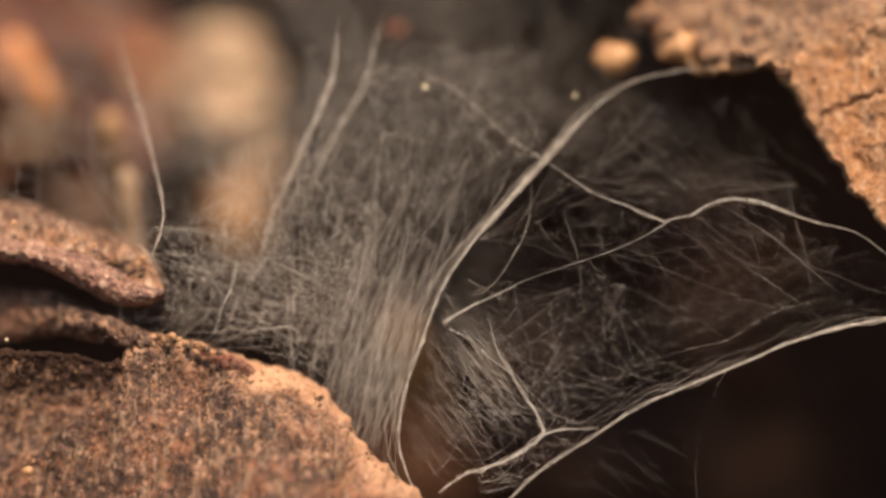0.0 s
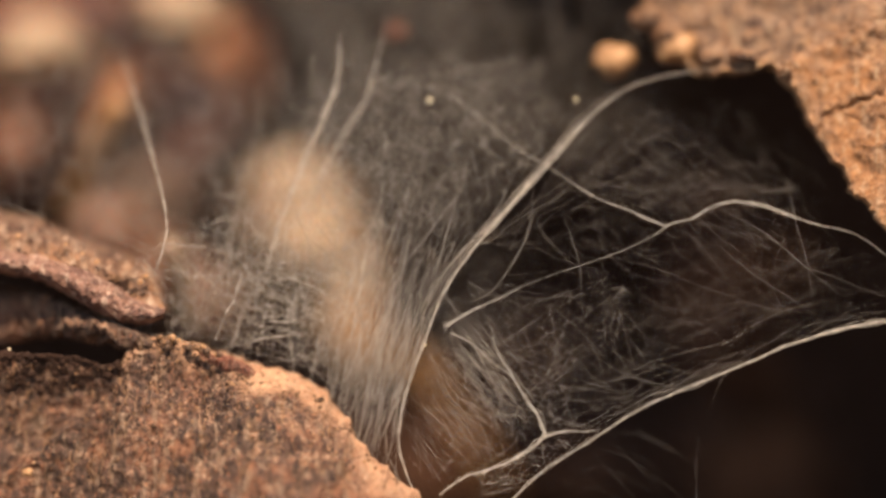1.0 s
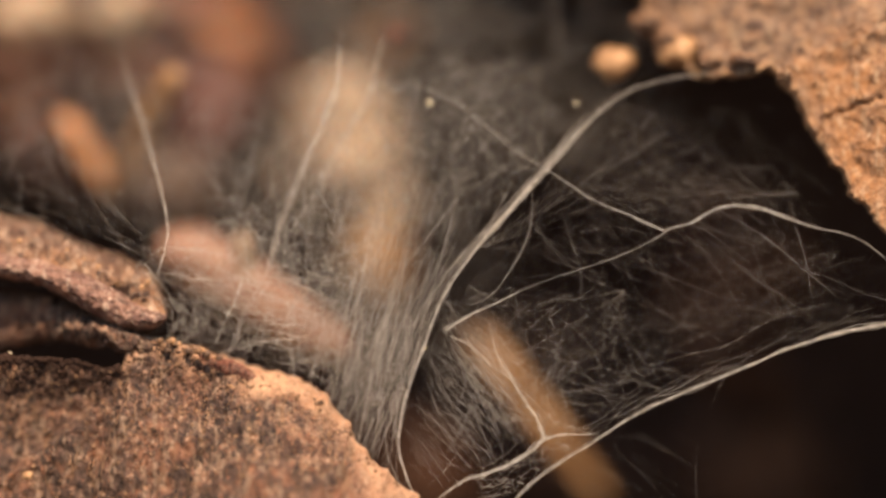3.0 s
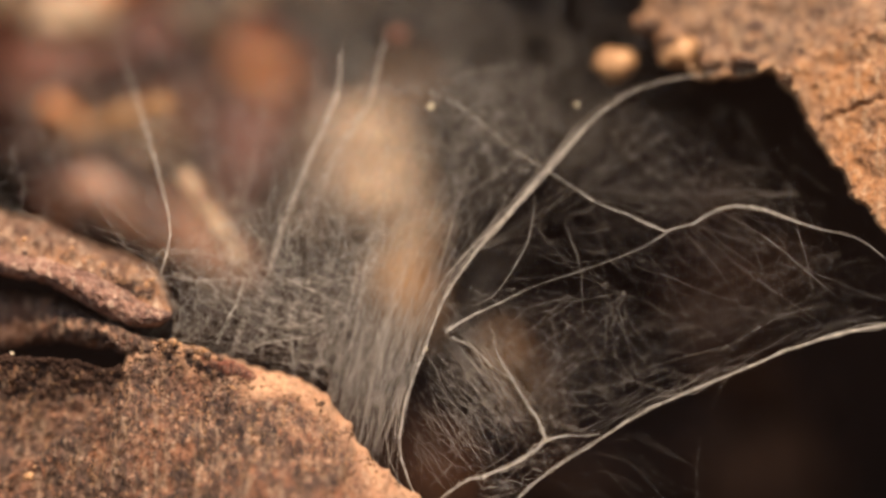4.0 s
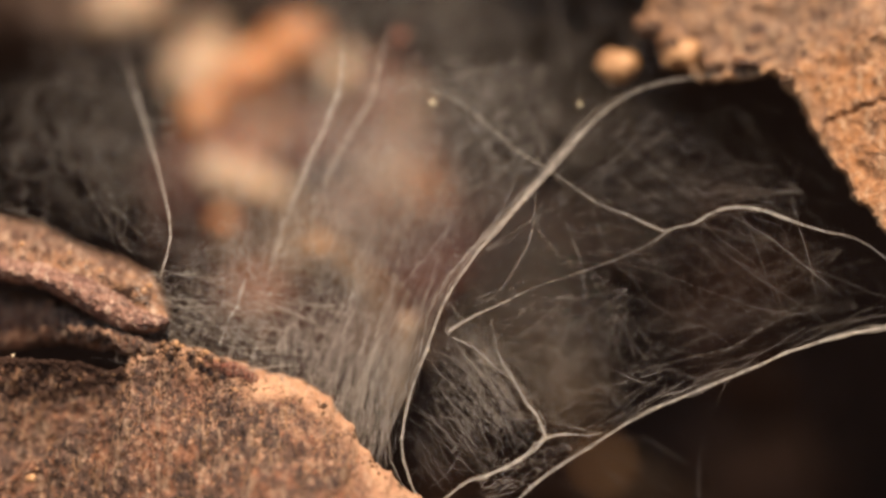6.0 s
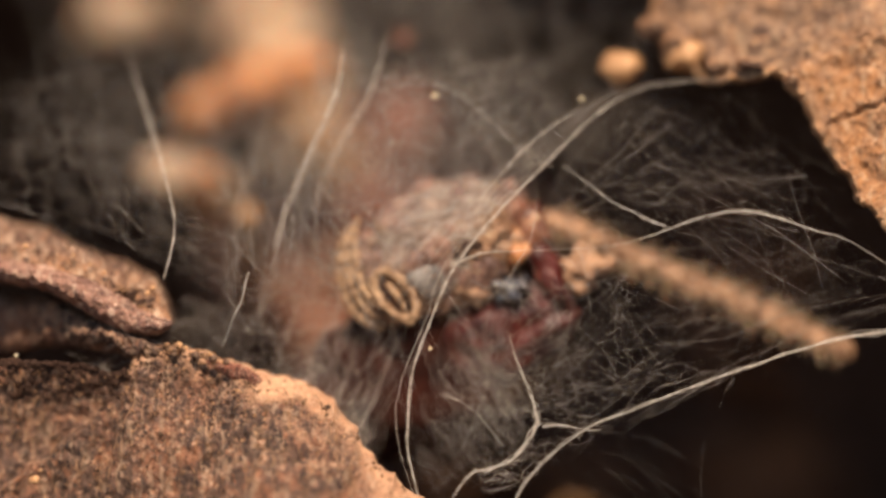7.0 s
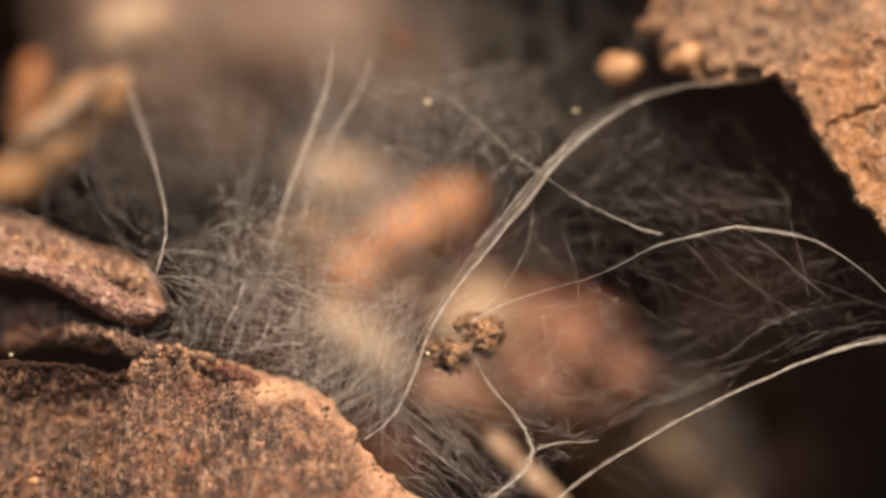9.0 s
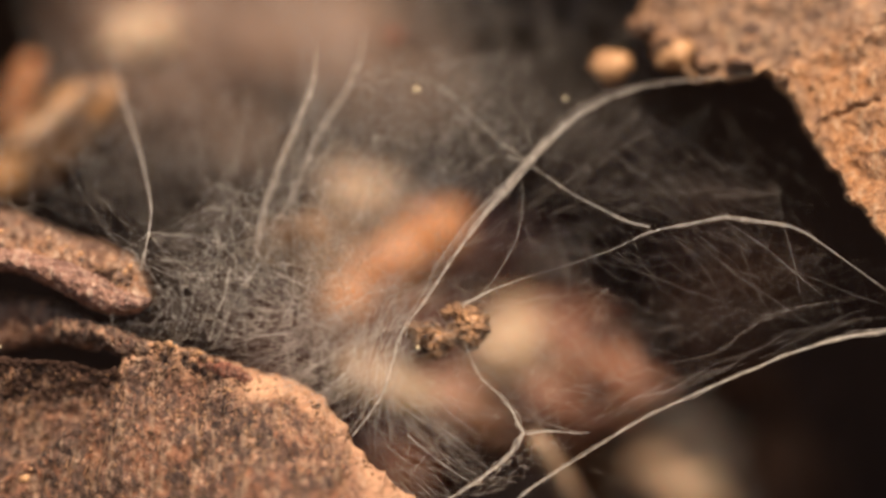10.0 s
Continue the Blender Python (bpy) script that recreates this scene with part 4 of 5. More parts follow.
def net(label, box, gap, mat, r, depth, tilt=(), inside=None, seed=1, back=0.3):
    """A patch of silk whose hair-thin curved threads meet in many knots."""
    rng = random.Random(seed)
    cx, cy = (box[0] + box[2]) / 2, (box[1] + box[3]) / 2
    knots = []
    y = box[1]
    while y < box[3]:
        x = box[0]
        while x < box[2]:
            px, py = x + rng.uniform(-0.6, 0.6) * gap, y + rng.uniform(-0.6, 0.6) * gap
            if (not inside or inside(px, py)) and rng.random() < 0.85:
                knots.append((px, py, rng.uniform(-depth, depth)))
            x += gap
        y += gap
    strands = []
    for i, a in enumerate(knots):
        near = sorted((math.dist(a[:2], k[:2]), j) for j, k in enumerate(knots) if j != i)
        for s, j in [near[min(len(near) - 1, rng.randint(a_, b_))] for a_, b_ in ((0, 4), (4, 12), (8, 30), (20, 70), (30, 120))]:
            c = knots[j]
            if rng.random() < 0.3 or (inside and not inside((a[0] + c[0]) / 2, (a[1] + c[1]) / 2)):
                continue
            sag = rng.gauss(0, 0.045) * s
            nx, ny = -(c[1] - a[1]) / s, (c[0] - a[0]) / s
            rr = r * min(2.2, math.exp(rng.gauss(0, 0.45))) * G
            line = []
            for k in range(8):
                f = k / 7
                off = sag * 4 * f * (1 - f) + 0.006 * s * math.sin(7 * f + i)
                px, py = a[0] + (c[0] - a[0]) * f + nx * off, a[1] + (c[1] - a[1]) * f + ny * off
                line.append((at(px, py, web_depth(px, py) + a[2] + (c[2] - a[2]) * f + back) - at(cx, cy, 0), rr * (1.1 - 0.3 * math.sin(math.pi * f))))
            strands.append(line)
    v, f = tubes(strands, 3)
    ob = tagged(new("silk_mesh", mesh("silk_mesh", v, f, mat)), label, "silk", kind="stuff")
    rows = []
    for t in TIMES:
        sx, sy = sway(cx, cy, t)
        turn, ex, ey, ez = between(tilt, t) if tilt else (0, 0, 0, 0)
        p = at(cx + sx + ex, cy + sy + ey, -ez)
        rows.append((t, pose(p.x, p.y, p.z, 0, -turn, 0)))
    MOVES.append((ob, rows))


def arc_x(y):
    return float(np.interp(y, [130, 165, 218, 302, 385, 465, 545, 640, 715, 900], [1280, 1120, 1050, 975, 900, 830, 780, 745, 718, 705]))


def low_y(x):
    return float(np.interp(x, [700, 920, 980, 1050, 1120, 1200, 1290, 1390, 1480, 1568], [900, 882, 832, 790, 742, 705, 668, 625, 595, 577]))


def right_x(y):
    return float(np.interp(y, [110, 176, 244, 335, 425, 620], [1375, 1400, 1445, 1500, 1570, 1660]))


def right_web(x, y):
    return arc_x(y) < x < right_x(y) and y < low_y(x) and y > 130


PULL = [(0, 0, 0, 0, 0), (5.7, 0, 0, 0, 0), (6.8, 3, 8, -8, 0.35), (7, 4, 10, -10, 0.45), (7.5, 7, 14, -20, 0.5), (8, 4, -10, -10, 0.3), (8.5, 0, -10, 0, 0), (10, 0, -10, 0, 0)]
SLUMP = [(0, 0, 0, 0, 0), (5.7, 0, 0, 0, 0), (6.9, -4, 0, 20, -0.8), (7.5, -6, 10, 60, -1.6), (8.2, 8, -50, 60, 0), (8.5, 14, -70, 90, 0), (10, 14, -70, 90, 0)]
TUCK = [(0, 0, 0, 0, 0), (5.7, 0, 0, 0, 0), (6.8, 0, -80, 170, -0.6), (7.5, 0, -110, 260, -0.8), (8, 0, -60, 140, -0.3), (8.5, 0, -10, 10, 0.1), (9, 0, -4, 4, 0.3), (10, 0, 0, 0, 0.3)]
FOLD = [(0, 0, 0, 0, 0), (5.7, 0, 0, 0, 0), (6.8, -6, -120, 190, -0.6), (7.5, -8, -170, 240, -0.8), (8, -20, -110, 130, -0.3), (8.5, -40, -110, 50, 0), (9, -46, -110, 50, 0), (10, -46, -120, 50, 0)]


def fading_right(x, y):
    return right_web(x, y) and y > 0.3 * (x - 1000) + 130 + 120 * noise.noise(Vector((x, y, 9)) / 60) and noise.noise(Vector((x, y, 0)) / 90) > -0.15 + max(0, x - 1080) * 0.0010 * (1 if y < 370 else 0.3)


def clumpy(x, y):
    return right_web(x, y) and y > 0.55 * (x - 700) and noise.noise(Vector((x, y, 30)) / 110) > -0.2


def over_rim(x, y):
    return x < arc_x(y) + 4 and 480 < y < 640 + max(0, x - 430) * 0.74


def corner(x, y):
    return x > arc_x(y) and y < 890 and x < 955 and y < 880 - max(0, x - 800) * 0.55


patch("hair-thin pale silk sheet over the bark rim", (300, 540, 730, 860), 210, 104, 12, 200, SILK_FINE, 0.18, 0.2, 2, TUCK, over_rim, 3, 1.0, 0.5)
patch("hair-thin pale silk sheet beside the bowed thread", (590, 420, 800, 830), 210, 108, 8, 260, SILK_FINE, 0.19, 0.25, 3, FOLD, lambda x, y: x < arc_x(y) + 4, 4, 1.0, 0.35)
patch("fine bright silk threads over the bark rim", (420, 540, 740, 800), 80, 102, 18, 150, SILK_FINE, 0.2, 0.15, 5, TUCK, over_rim, 83, 1.0, 0.0)
patch("fine bright silk threads beside the bowed one", (600, 540, 760, 840), 60, 107, 8, 200, SILK_FINE, 0.24, 0.1, 2, FOLD, lambda x, y: x < arc_x(y) + 4, 87, 1.0, 0.0)
patch("fine bright crossing silk threads over the bark rim", (400, 500, 740, 760), 36, 14, 24, 150, SILK_FINE, 0.19, 0.1, 3, TUCK, lambda x, y: x < arc_x(y) + 4 and y < 620 + max(0, x - 430) * 0.7, 84, 1.0, 0.0)
patch("fine bright silk threads fanning out from the flake", (280, 480, 560, 640), 34, 24, 18, 190, SILK_FINE, 0.27, 0.12, 4, TUCK, lambda x, y: y < 625 + max(0, x - 430) * 0.4 and x > 285, 88, 1.0, 0.05)
patch("fine bright upright silk threads beside the flake", (290, 440, 560, 640), 22, 112, 26, 130, SILK_FINE, 0.19, 0.15, 4, TUCK, lambda x, y: y < 628 + max(0, x - 430) * 0.4 and x > 290, 89, 1.0, 0.05)
patch("fine bright slanting silk in the lower corner", (715, 600, 950, 880), 52, 50, 9, 190, SILK_FINE, 0.14, 0.12, 3, SLUMP, corner, 85, 1.0, 0.0)
patch("hair-thin slanting silk in the lower corner", (715, 580, 960, 880), 150, 52, 12, 170, SILK_FINE, 0.10, 0.2, 4, SLUMP, corner, 96, 1.0, 0.1)
patch("fine bright crossing silk in the lower corner", (715, 600, 950, 880), 28, 100, 26, 120, SILK_FINE, 0.13, 0.12, 4, SLUMP, corner, 86, 1.0, 0.0)
patch("fine bright level silk in the lower corner", (715, 620, 950, 880), 20, 14, 16, 120, SILK_FINE, 0.13, 0.12, 4, SLUMP, corner, 90, 1.0, 0.0)
patch("hair-thin silk fanning out under a frayed thread", (400, 420, 520, 580), 22, 100, 28, 130, SILK_FINE, 0.3, 0.3, 5, (), None, 61)
patch("hair-thin crossing silk threads near the flake", (290, 470, 740, 760), 100, 12, 16, 240, SILK_FINE, 0.13, 0.3, 4, TUCK, lambda x, y: x < arc_x(y) + 2 and y < 620 + max(0, x - 430) * 0.7, 5)
net("netted hair-thin silk near the flake", (240, 300, 720, 660), 32, SILK_FINE, 0.155, 0.45, TUCK, lambda x, y: x < arc_x(y) and y > 420 - 0.4 * (x - 240), 6, 0.45)
net("netted hair-thin silk behind the bowed thread", (560, 120, 980, 480), 32, SILK_DIM, 0.22, 0.8, (), lambda x, y: x < arc_x(y) + 6, 7)
patch("hair-thin drawn-out silk behind the bowed thread", (520, 200, 940, 560), 210, 88, 30, 220, SILK_DIM, 0.24, 0.8, 14, (), lambda x, y: x < arc_x(y) + 6, 27)
net("netted hair-thin silk in the upper web", (860, 140, 1440, 470), 37, SILK_FINE, 0.07, 0.4, PULL, fading_right, 8, 0.35)
net("netted hair-thin silk in the lower web", (800, 420, 1540, 800), 46, SILK_DIM, 0.07, 0.4, PULL, clumpy, 9, 0.5)
net("netted hair-thin silk round the knot", (780, 520, 1130, 800), 30, SILK_FINE, 0.075, 0.2, PULL, lambda x, y: right_web(x, y) and noise.noise(Vector((x, y, 60)) / 60) > -0.25, 71, 0.15)
patch("long hair-thin silk inside the web", (860, 300, 1500, 800), 80, 46, 40, 240, SILK_FINE, 0.085, 0.4, 26, PULL, right_web, 18, 1.0, 0.5)
patch("faint silk far back in the upper web", (1060, 150, 1460, 400), 70, 55, 40, 170, SILK_DIM, 0.09, 0.5, 18, PULL, right_web, 95, 1.0, 0.9)
patch("hair-thin slanting silk inside the web", (1050, 400, 1560, 700), 40, 58, 16, 150, SILK_DIM, 0.075, 0.4, 16, PULL, right_web, 10, 1.0, 0.5)
patch("few crisp silk threads inside the web", (880, 400, 1500, 780), 20, 44, 30, 240, SILK_FINE, 0.18, 0.15, 8, PULL, right_web, 91, 1.0, 0.1)
patch("crinkled hair-thin silk round the knot", (850, 780, 1040, 885), 50, 20, 60, 60, SILK_FINE, 0.2, 0.1, 7, (), lambda x, y: y < low_y(x) + 4 and y > 785 + max(0, 960 - x) * 0.35, 12, 1.0, 0.0)
patch("hair-thin silk over the knot", (960, 640, 1200, 790), 30, -18, 22, 110, SILK_FINE, 0.17, 0.1, 6, PULL, lambda x, y: y < low_y(x), 92, 1.0, 0.0)
patch("hair-thin silk along the lower thread", (1250, 470, 1570, 640), 34, -22, 10, 150, SILK_DIM, 0.1, 0.3, 6, (), right_web, 19)
patch("fuzz of hair-thin silk on the lower thread", (1130, 560, 1568, 740), 36, -21, 7, 130, SILK_FINE, 0.11, 0.12, 4, PULL, lambda x, y: low_y(x) - 34 < y < low_y(x) - 2, 97, 1.0, 0.05)
patch("hair-thin upright silk beside the insect", (380, 300, 600, 640), 60, 95, 8, 280, SILK_FINE, 0.13, 0.3, 6, (), lambda x, y: y < 640, 94, 1.0, 0.6)
patch("few hair-thin silk threads below the web", (900, 790, 1200, 890), 16, 28, 14, 190, SILK_DIM, 0.1, 0.4, 9, (), lambda x, y: y > low_y(x), 13)
patch("blurred silk filling the back of the hollow", (520, -80, 1200, 300), 420, 80, 45, 240, SILK_DIM, 0.4, 1.4, 30, (), None, 14, 1.0, 3.4)
patch("blurred silk filling the back of the hollow", (-60, 160, 640, 520), 440, 60, 45, 220, SILK_DIM, 0.2, 0.9, 18, (), lambda x, y: y < 390 + max(0, 0.4 * x), 15, 1.0, 0.4)

patch("blurred silk filling the back of the hollow", (120, -60, 880, 640), 420, 70, 45, 260, SILK_DIM, 0.42, 1.0, 26, (), lambda x, y: y < 470 + max(0, x - 330) * 0.5, 16, 0.8, 3.6)


def grain(x, y, d, r, label):
    ob = crumb("glinting_grain", x, y, d, r, SPECK, label, 0.1, 0.95)
    MOVES.append((ob, [(t, Matrix.Translation(at(x + sway(x, y, t)[0], y + sway(x, y, t)[1], d))) for t in TIMES]))


grain(764, 187, 1.4, 5.5, "tiny glinting grain caught in the silk")
grain(1024, 188, 1.4, 3.6, "tiny glinting grain caught in the silk")
grain(755, 621, 0.3, 3.2, "tiny glinting grain on the bowed thread")
grain(20, 630, 0.4, 3, "tiny glinting grain under the bark flake")


# ---- the insect behind the silk ----
insect = tagged(new("insect"), "spiny reddish brown insect with cream legs stirring behind the silk", "insect")
BODY = [(0, 60, 160), (0.5, 130, 130), (1, 170, 120), (1.5, 150, 170), (2, 250, 90), (2.5, 180, 120), (3.3, 220, 80), (3.8, 230, 60), (4, 260, 170), (4.5, 230, 190), (5, 480, 330), (5.5, 600, 400),
        (6.2, 540, 340), (6.8, 480, 300), (7, 700, 430), (7.5, 760, 470), (8, 680, 450), (8.5, 700, 470), (9, 780, 610), (9.5, 790, 620), (10, 800, 630)]
BEATS = sorted({r[0] for r in BODY} | {0.25, 0.75, 1.25, 1.75, 2.25, 7.2, 7.8, 8.2})


def place(x, y, d, t):
    dx, dy = between(DRIFT, t)
    return at(x - dx, y - dy, d)


ROOT = {t: Matrix.Translation(place(*between(BODY, t), 15, t)) for t in BEATS}
MOVES.append((insect, [(t, ROOT[t]) for t in BEATS]))


def ride(ob, rows, d, size=0):
    """rows: (t, x0, y0) or (t, x0, y0, x1, y1) with an optional last depth. A limb of the given size is tipped back where it shows short."""
    out = []
    for t in BEATS:
        v = between(rows, t)
        dd = v[-1] if len(v) in (3, 5) else d
        p = place(v[0], v[1], dd, t)
        if len(v) >= 4:
            q = place(v[2], v[3], dd, t)
            w = q - p
            s = size * G
            if w.length < s:
                w = w + Vector((0, math.sqrt(s * s - w.length ** 2) * 0.8, 0))
            m = Matrix.Translation(p) @ w.normalized().to_track_quat("X", "Z").to_matrix().to_4x4()
        else:
            m = Matrix.Translation(p)
        out.append((t, ROOT[t].inverted() @ m))
    MOVES.append((ob, out))
    return ob


SPINE = limb("spine", [(0, 4.5), (10, 3.2), (30, 0.6)], CREAM, 6, 5, 0.0)


def spines(parent, n, x0, x1, r0, r1, seed, rows=5, size=1.0):
    rng = random.Random(seed)
    for i in range(n):
        x = x0 + (x1 - x0) * (i + 0.5) / n
        r = r0 + (r1 - r0) * (i + 0.5) / n
        w = 2 * math.pi * ((i * 2) % rows) / rows + rng.uniform(-0.4, 0.4)
        ob = part("spine", SPINE, parent)
        out = Vector((0.45, math.cos(w), math.sin(w)))
        k = size * rng.uniform(0.7, 1.2)
        ob.matrix_basis = Matrix.Translation(Vector((x, r * 0.9 * math.cos(w), r * 0.9 * math.sin(w))) * G) @ out.to_track_quat("X", "Z").to_matrix().to_4x4() @ Matrix.Diagonal((k, k, k, 1))


thorax = ride(part("thorax", lump("thorax", 300, 180, 210, BROWN, 0.12, 0.0012, 5), insect, "mottled reddish brown thorax"), [(t, x, y) for t, x, y in BODY], 15)
ride(part("abdomen", lump("abdomen", 380, 240, 220, TAN, 0.14, 0.0014, 5), insect, "tan mottled abdomen"), [(t, x - 430, y - 430) for t, x, y in BODY if t < 6] + [(6.8, 60, -250), (7.5, 60, -270), (7.8, 200, -160), (8, 380, -20), (8.5, 420, 0), (9, 430, 110), (10, 450, 130)], 17)

rng = random.Random(12)
for i in range(14):
    w, u = rng.uniform(0, 6.28), rng.uniform(0.2, 0.95)
    r = rng.uniform(22, 52)
    kind_ = (PINK, BROWN, CREAM, PINK, ORANGE)[i % 5]
    part("tubercle", lump("tubercle", r * rng.uniform(0.8, 1.6), r * 0.7, r * rng.uniform(0.7, 1.1), kind_, 0.2, 0.0004, 3, (280 * u * math.cos(w), -175 * math.sqrt(1 - u * u) - 5, 195 * u * math.sin(w))), thorax)

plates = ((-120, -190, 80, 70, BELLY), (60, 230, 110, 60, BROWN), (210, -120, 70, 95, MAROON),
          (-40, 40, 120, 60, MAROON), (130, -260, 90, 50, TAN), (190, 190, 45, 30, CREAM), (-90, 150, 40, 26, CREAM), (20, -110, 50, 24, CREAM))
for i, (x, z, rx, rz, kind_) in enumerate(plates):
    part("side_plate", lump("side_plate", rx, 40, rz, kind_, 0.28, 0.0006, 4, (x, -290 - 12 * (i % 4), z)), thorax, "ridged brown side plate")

foreleg = ride(part("foreleg", limb("foreleg", [(0, 76), (60, 110), (160, 116), (260, 98), (330, 66)], CREAM, 48, 80, 0.3, 0.0013), insect, "thick cream foreleg"),
     [(0, 380, 40, 425, 380, 10.5), (0.5, 530, 230, 690, 580, 10.5), (0.75, 560, 300, 680, 640, 10.5), (1, 480, 280, 640, 610, 10.5), (1.25, 330, 160, 440, 450, 10.5), (1.5, 290, 20, 430, 400, 10.5), (2, 460, 30, 540, 400, 10.5), (2.5, 560, 130, 690, 540, 10.5), (3.3, 590, 120, 700, 540, 10.5),
      (3.8, 620, 150, 730, 560, 10.5), (4, 610, 190, 740, 590, 10.5), (4.5, 665, 390, 890, 820, 9.4), (5, 880, 330, 1040, 715, 11.8), (5.5, 930, 330, 1060, 720, 13.0), (6.2, 860, 380, 980, 700, 15), (6.8, 440, -60, 560, 230, 10.5), (7, 420, -60, 570, 250, 10.5), (7.2, 360, -50, 580, 240, 10.5), (7.5, 280, -60, 590, 240, 10.5),
      (7.8, 420, 60, 700, 360, 10.5), (8, 862, 410, 985, 690, 12.2), (8.2, 910, 420, 1020, 730, 8.5), (8.5, 985, 410, 1160, 780, 8.2), (9, 1165, 640, 1300, 940, 10.8), (9.5, 1155, 700, 1285, 1010, 10.8), (10, 1155, 700, 1285, 1010, 10.8)], 10.5, 340)
part("tarsus", limb("tarsus", [(300, 60), (360, 68), (420, 52), (480, 20)], HONEY, 20, 24, 0.1, 0.0008), foreleg, "honey-brown tapered tarsus")

spiny_leg = ride(part("spiny_leg", limb("spiny_leg", [(0, 40), (60, 60), (220, 58), (340, 44), (420, 26)], PINK, 24, 40, 0.1, 0.0006), insect, "pinkish brown leg with pale spines"),
     [(0, -190, 40, 90, 190, 5), (0.5, 230, 390, 460, 640, 6), (1, 140, 380, 390, 560, 10), (1.5, 200, 130, 330, 420, 6), (2, -200, 60, 150, 140, 3.4), (2.5, 250, 450, 590, 665, 5), (3.3, 310, 390, 660, 610, 4), (3.8, 360, 330, 700, 550, 3.4),
      (4, 130, 310, 450, 500, 7), (4.5, 150, 190, 330, 310, 11), (5, 290, 390, 580, 540, 11), (5.5, 500, 430, 740, 570, 12), (6.8, 380, 460, 560, 560, 12), (7.5, 380, 460, 560, 540, 13), (8, 320, 430, 560, 600, 9), (8.5, 520, 360, 780, 460, 12), (9, 740, 680, 1030, 760, 8), (10, 740, 700, 1030, 780, 8)], 3.6, 420)
spines(spiny_leg, 34, 40, 380, 54, 38, 3)

ride(part("hind_leg", limb("hind_leg", [(0, 34), (70, 52), (200, 50), (300, 44), (350, 34)], ORANGE, 24, 36, 0.2, 0.0012), insect, "orange-brown hind leg"),
     [(0, 330, -280, 60, -90), (3.3, 380, -260, 100, -90), (4, 430, -130, 150, 0), (4.5, 370, 0, 80, 130), (5, 500, 10, 230, 200), (5.5, 560, 30, 310, 240), (6.2, 580, 50, 320, 220), (6.8, 580, 80, 330, 170), (7, 590, 110, 320, 200), (7.5, 760, 220, 500, 260),
      (8, 720, 160, 470, 300), (8.5, 660, 110, 460, 320), (9, 850, 330, 560, 530), (9.5, 850, 340, 560, 560), (10, 830, 370, 550, 580)], 7.5, 350)
ride(part("hind_shin", limb("hind_shin", [(0, 34), (70, 46), (150, 36), (210, 22)], CREAM, 20, 30, 0.1, 0.0007), insect, "cream hind shin"),
     [(0, -80, 120, 70, 180), (0.5, 50, 60, 150, 100), (1, 40, 60, 140, 90), (1.5, -90, -70, 10, -30), (2, 30, 150, 170, 200), (2.5, 0, 20, 110, 10), (4, 70, 10, 200, 40), (4.5, 90, 180, 270, 220), (5, 260, 220, 460, 300), (5.5, 380, 290, 570, 360), (7, 250, 290, 400, 340),
      (7.5, 390, 350, 540, 380), (8, 420, 310, 560, 420), (8.5, 440, 330, 610, 390), (9, 560, 540, 740, 680), (10, 600, 640, 790, 720)], 7.5, 200)
ride(part("neck_plate", lump("neck_plate", 72, 52, 56, CREAM, 0.34, 0.0009, 5), insect, "cream plate behind the head"),
     [(0, 180, -60, 9), (0.5, 320, 20, 9), (1, 310, 20, 9), (1.5, 220, -220, 9), (2, 150, -130, 9), (2.5, 120, 10, 9), (3.3, 250, 0, 9), (4, 350, 10, 9), (4.5, 350, 110, 9), (5, 520, 160, 9), (5.5, 640, 200, 9), (6.2, 520, 100, 9), (7, 400, 40, 13), (7.5, 500, 170, 16), (8, 650, 310, 10), (8.5, 700, 265, 9), (9, 590, 320, 9), (9.5, 640, 310, 9), (10, 630, 350, 9)], 9)
ride(part("shoulder_plate", lump("shoulder_plate", 86, 52, 72, CREAM, 0.34, 0.0009, 5), insect, "cream shoulder plate"),
     [(0, -140, -100, 9), (0.9, -120, -90, 9), (1.5, -280, -240, 9), (2.5, -200, -160, 9), (4, 0, -60, 9), (5, 300, 20, 9), (5.5, 300, 50, 9), (7, 530, 260, 11), (7.5, 450, 90, 15), (7.8, 760, 560, 9), (8, 870, 670, 3.6), (8.2, 780, 480, 9), (8.5, 480, 120, 9), (9, 840, 545, 8.2), (9.5, 865, 550, 8.2), (10, 905, 590, 8.2)], 9)
ride(part("middle_leg", limb("middle_leg", [(0, 21), (60, 27), (250, 25), (350, 17)], HONEY, 16, 26, 0.08, 0.0006), insect, "amber middle leg"),
     [(0, 190, 200, 215, 430), (0.5, 320, 140, 250, 330), (1, 215, 180, 105, 370), (1.5, 230, 170, 185, 400), (2, 420, 320, 430, 560), (2.5, 300, 80, 75, 325), (3.3, 330, 160, 300, 330), (3.8, 460, 180, 405, 300), (4, 300, 185, 105, 245), (4.5, 290, 370, 435, 520), (5, 540, 390, 700, 480),
      (5.5, 620, 450, 790, 550), (6.8, 430, 390, 440, 500), (7.5, 440, 330, 470, 460), (8, 500, 110, 515, 210), (8.5, 640, 420, 490, 390), (9, 560, 400, 470, 440), (10, 560, 400, 470, 440)], 4.5, 345)
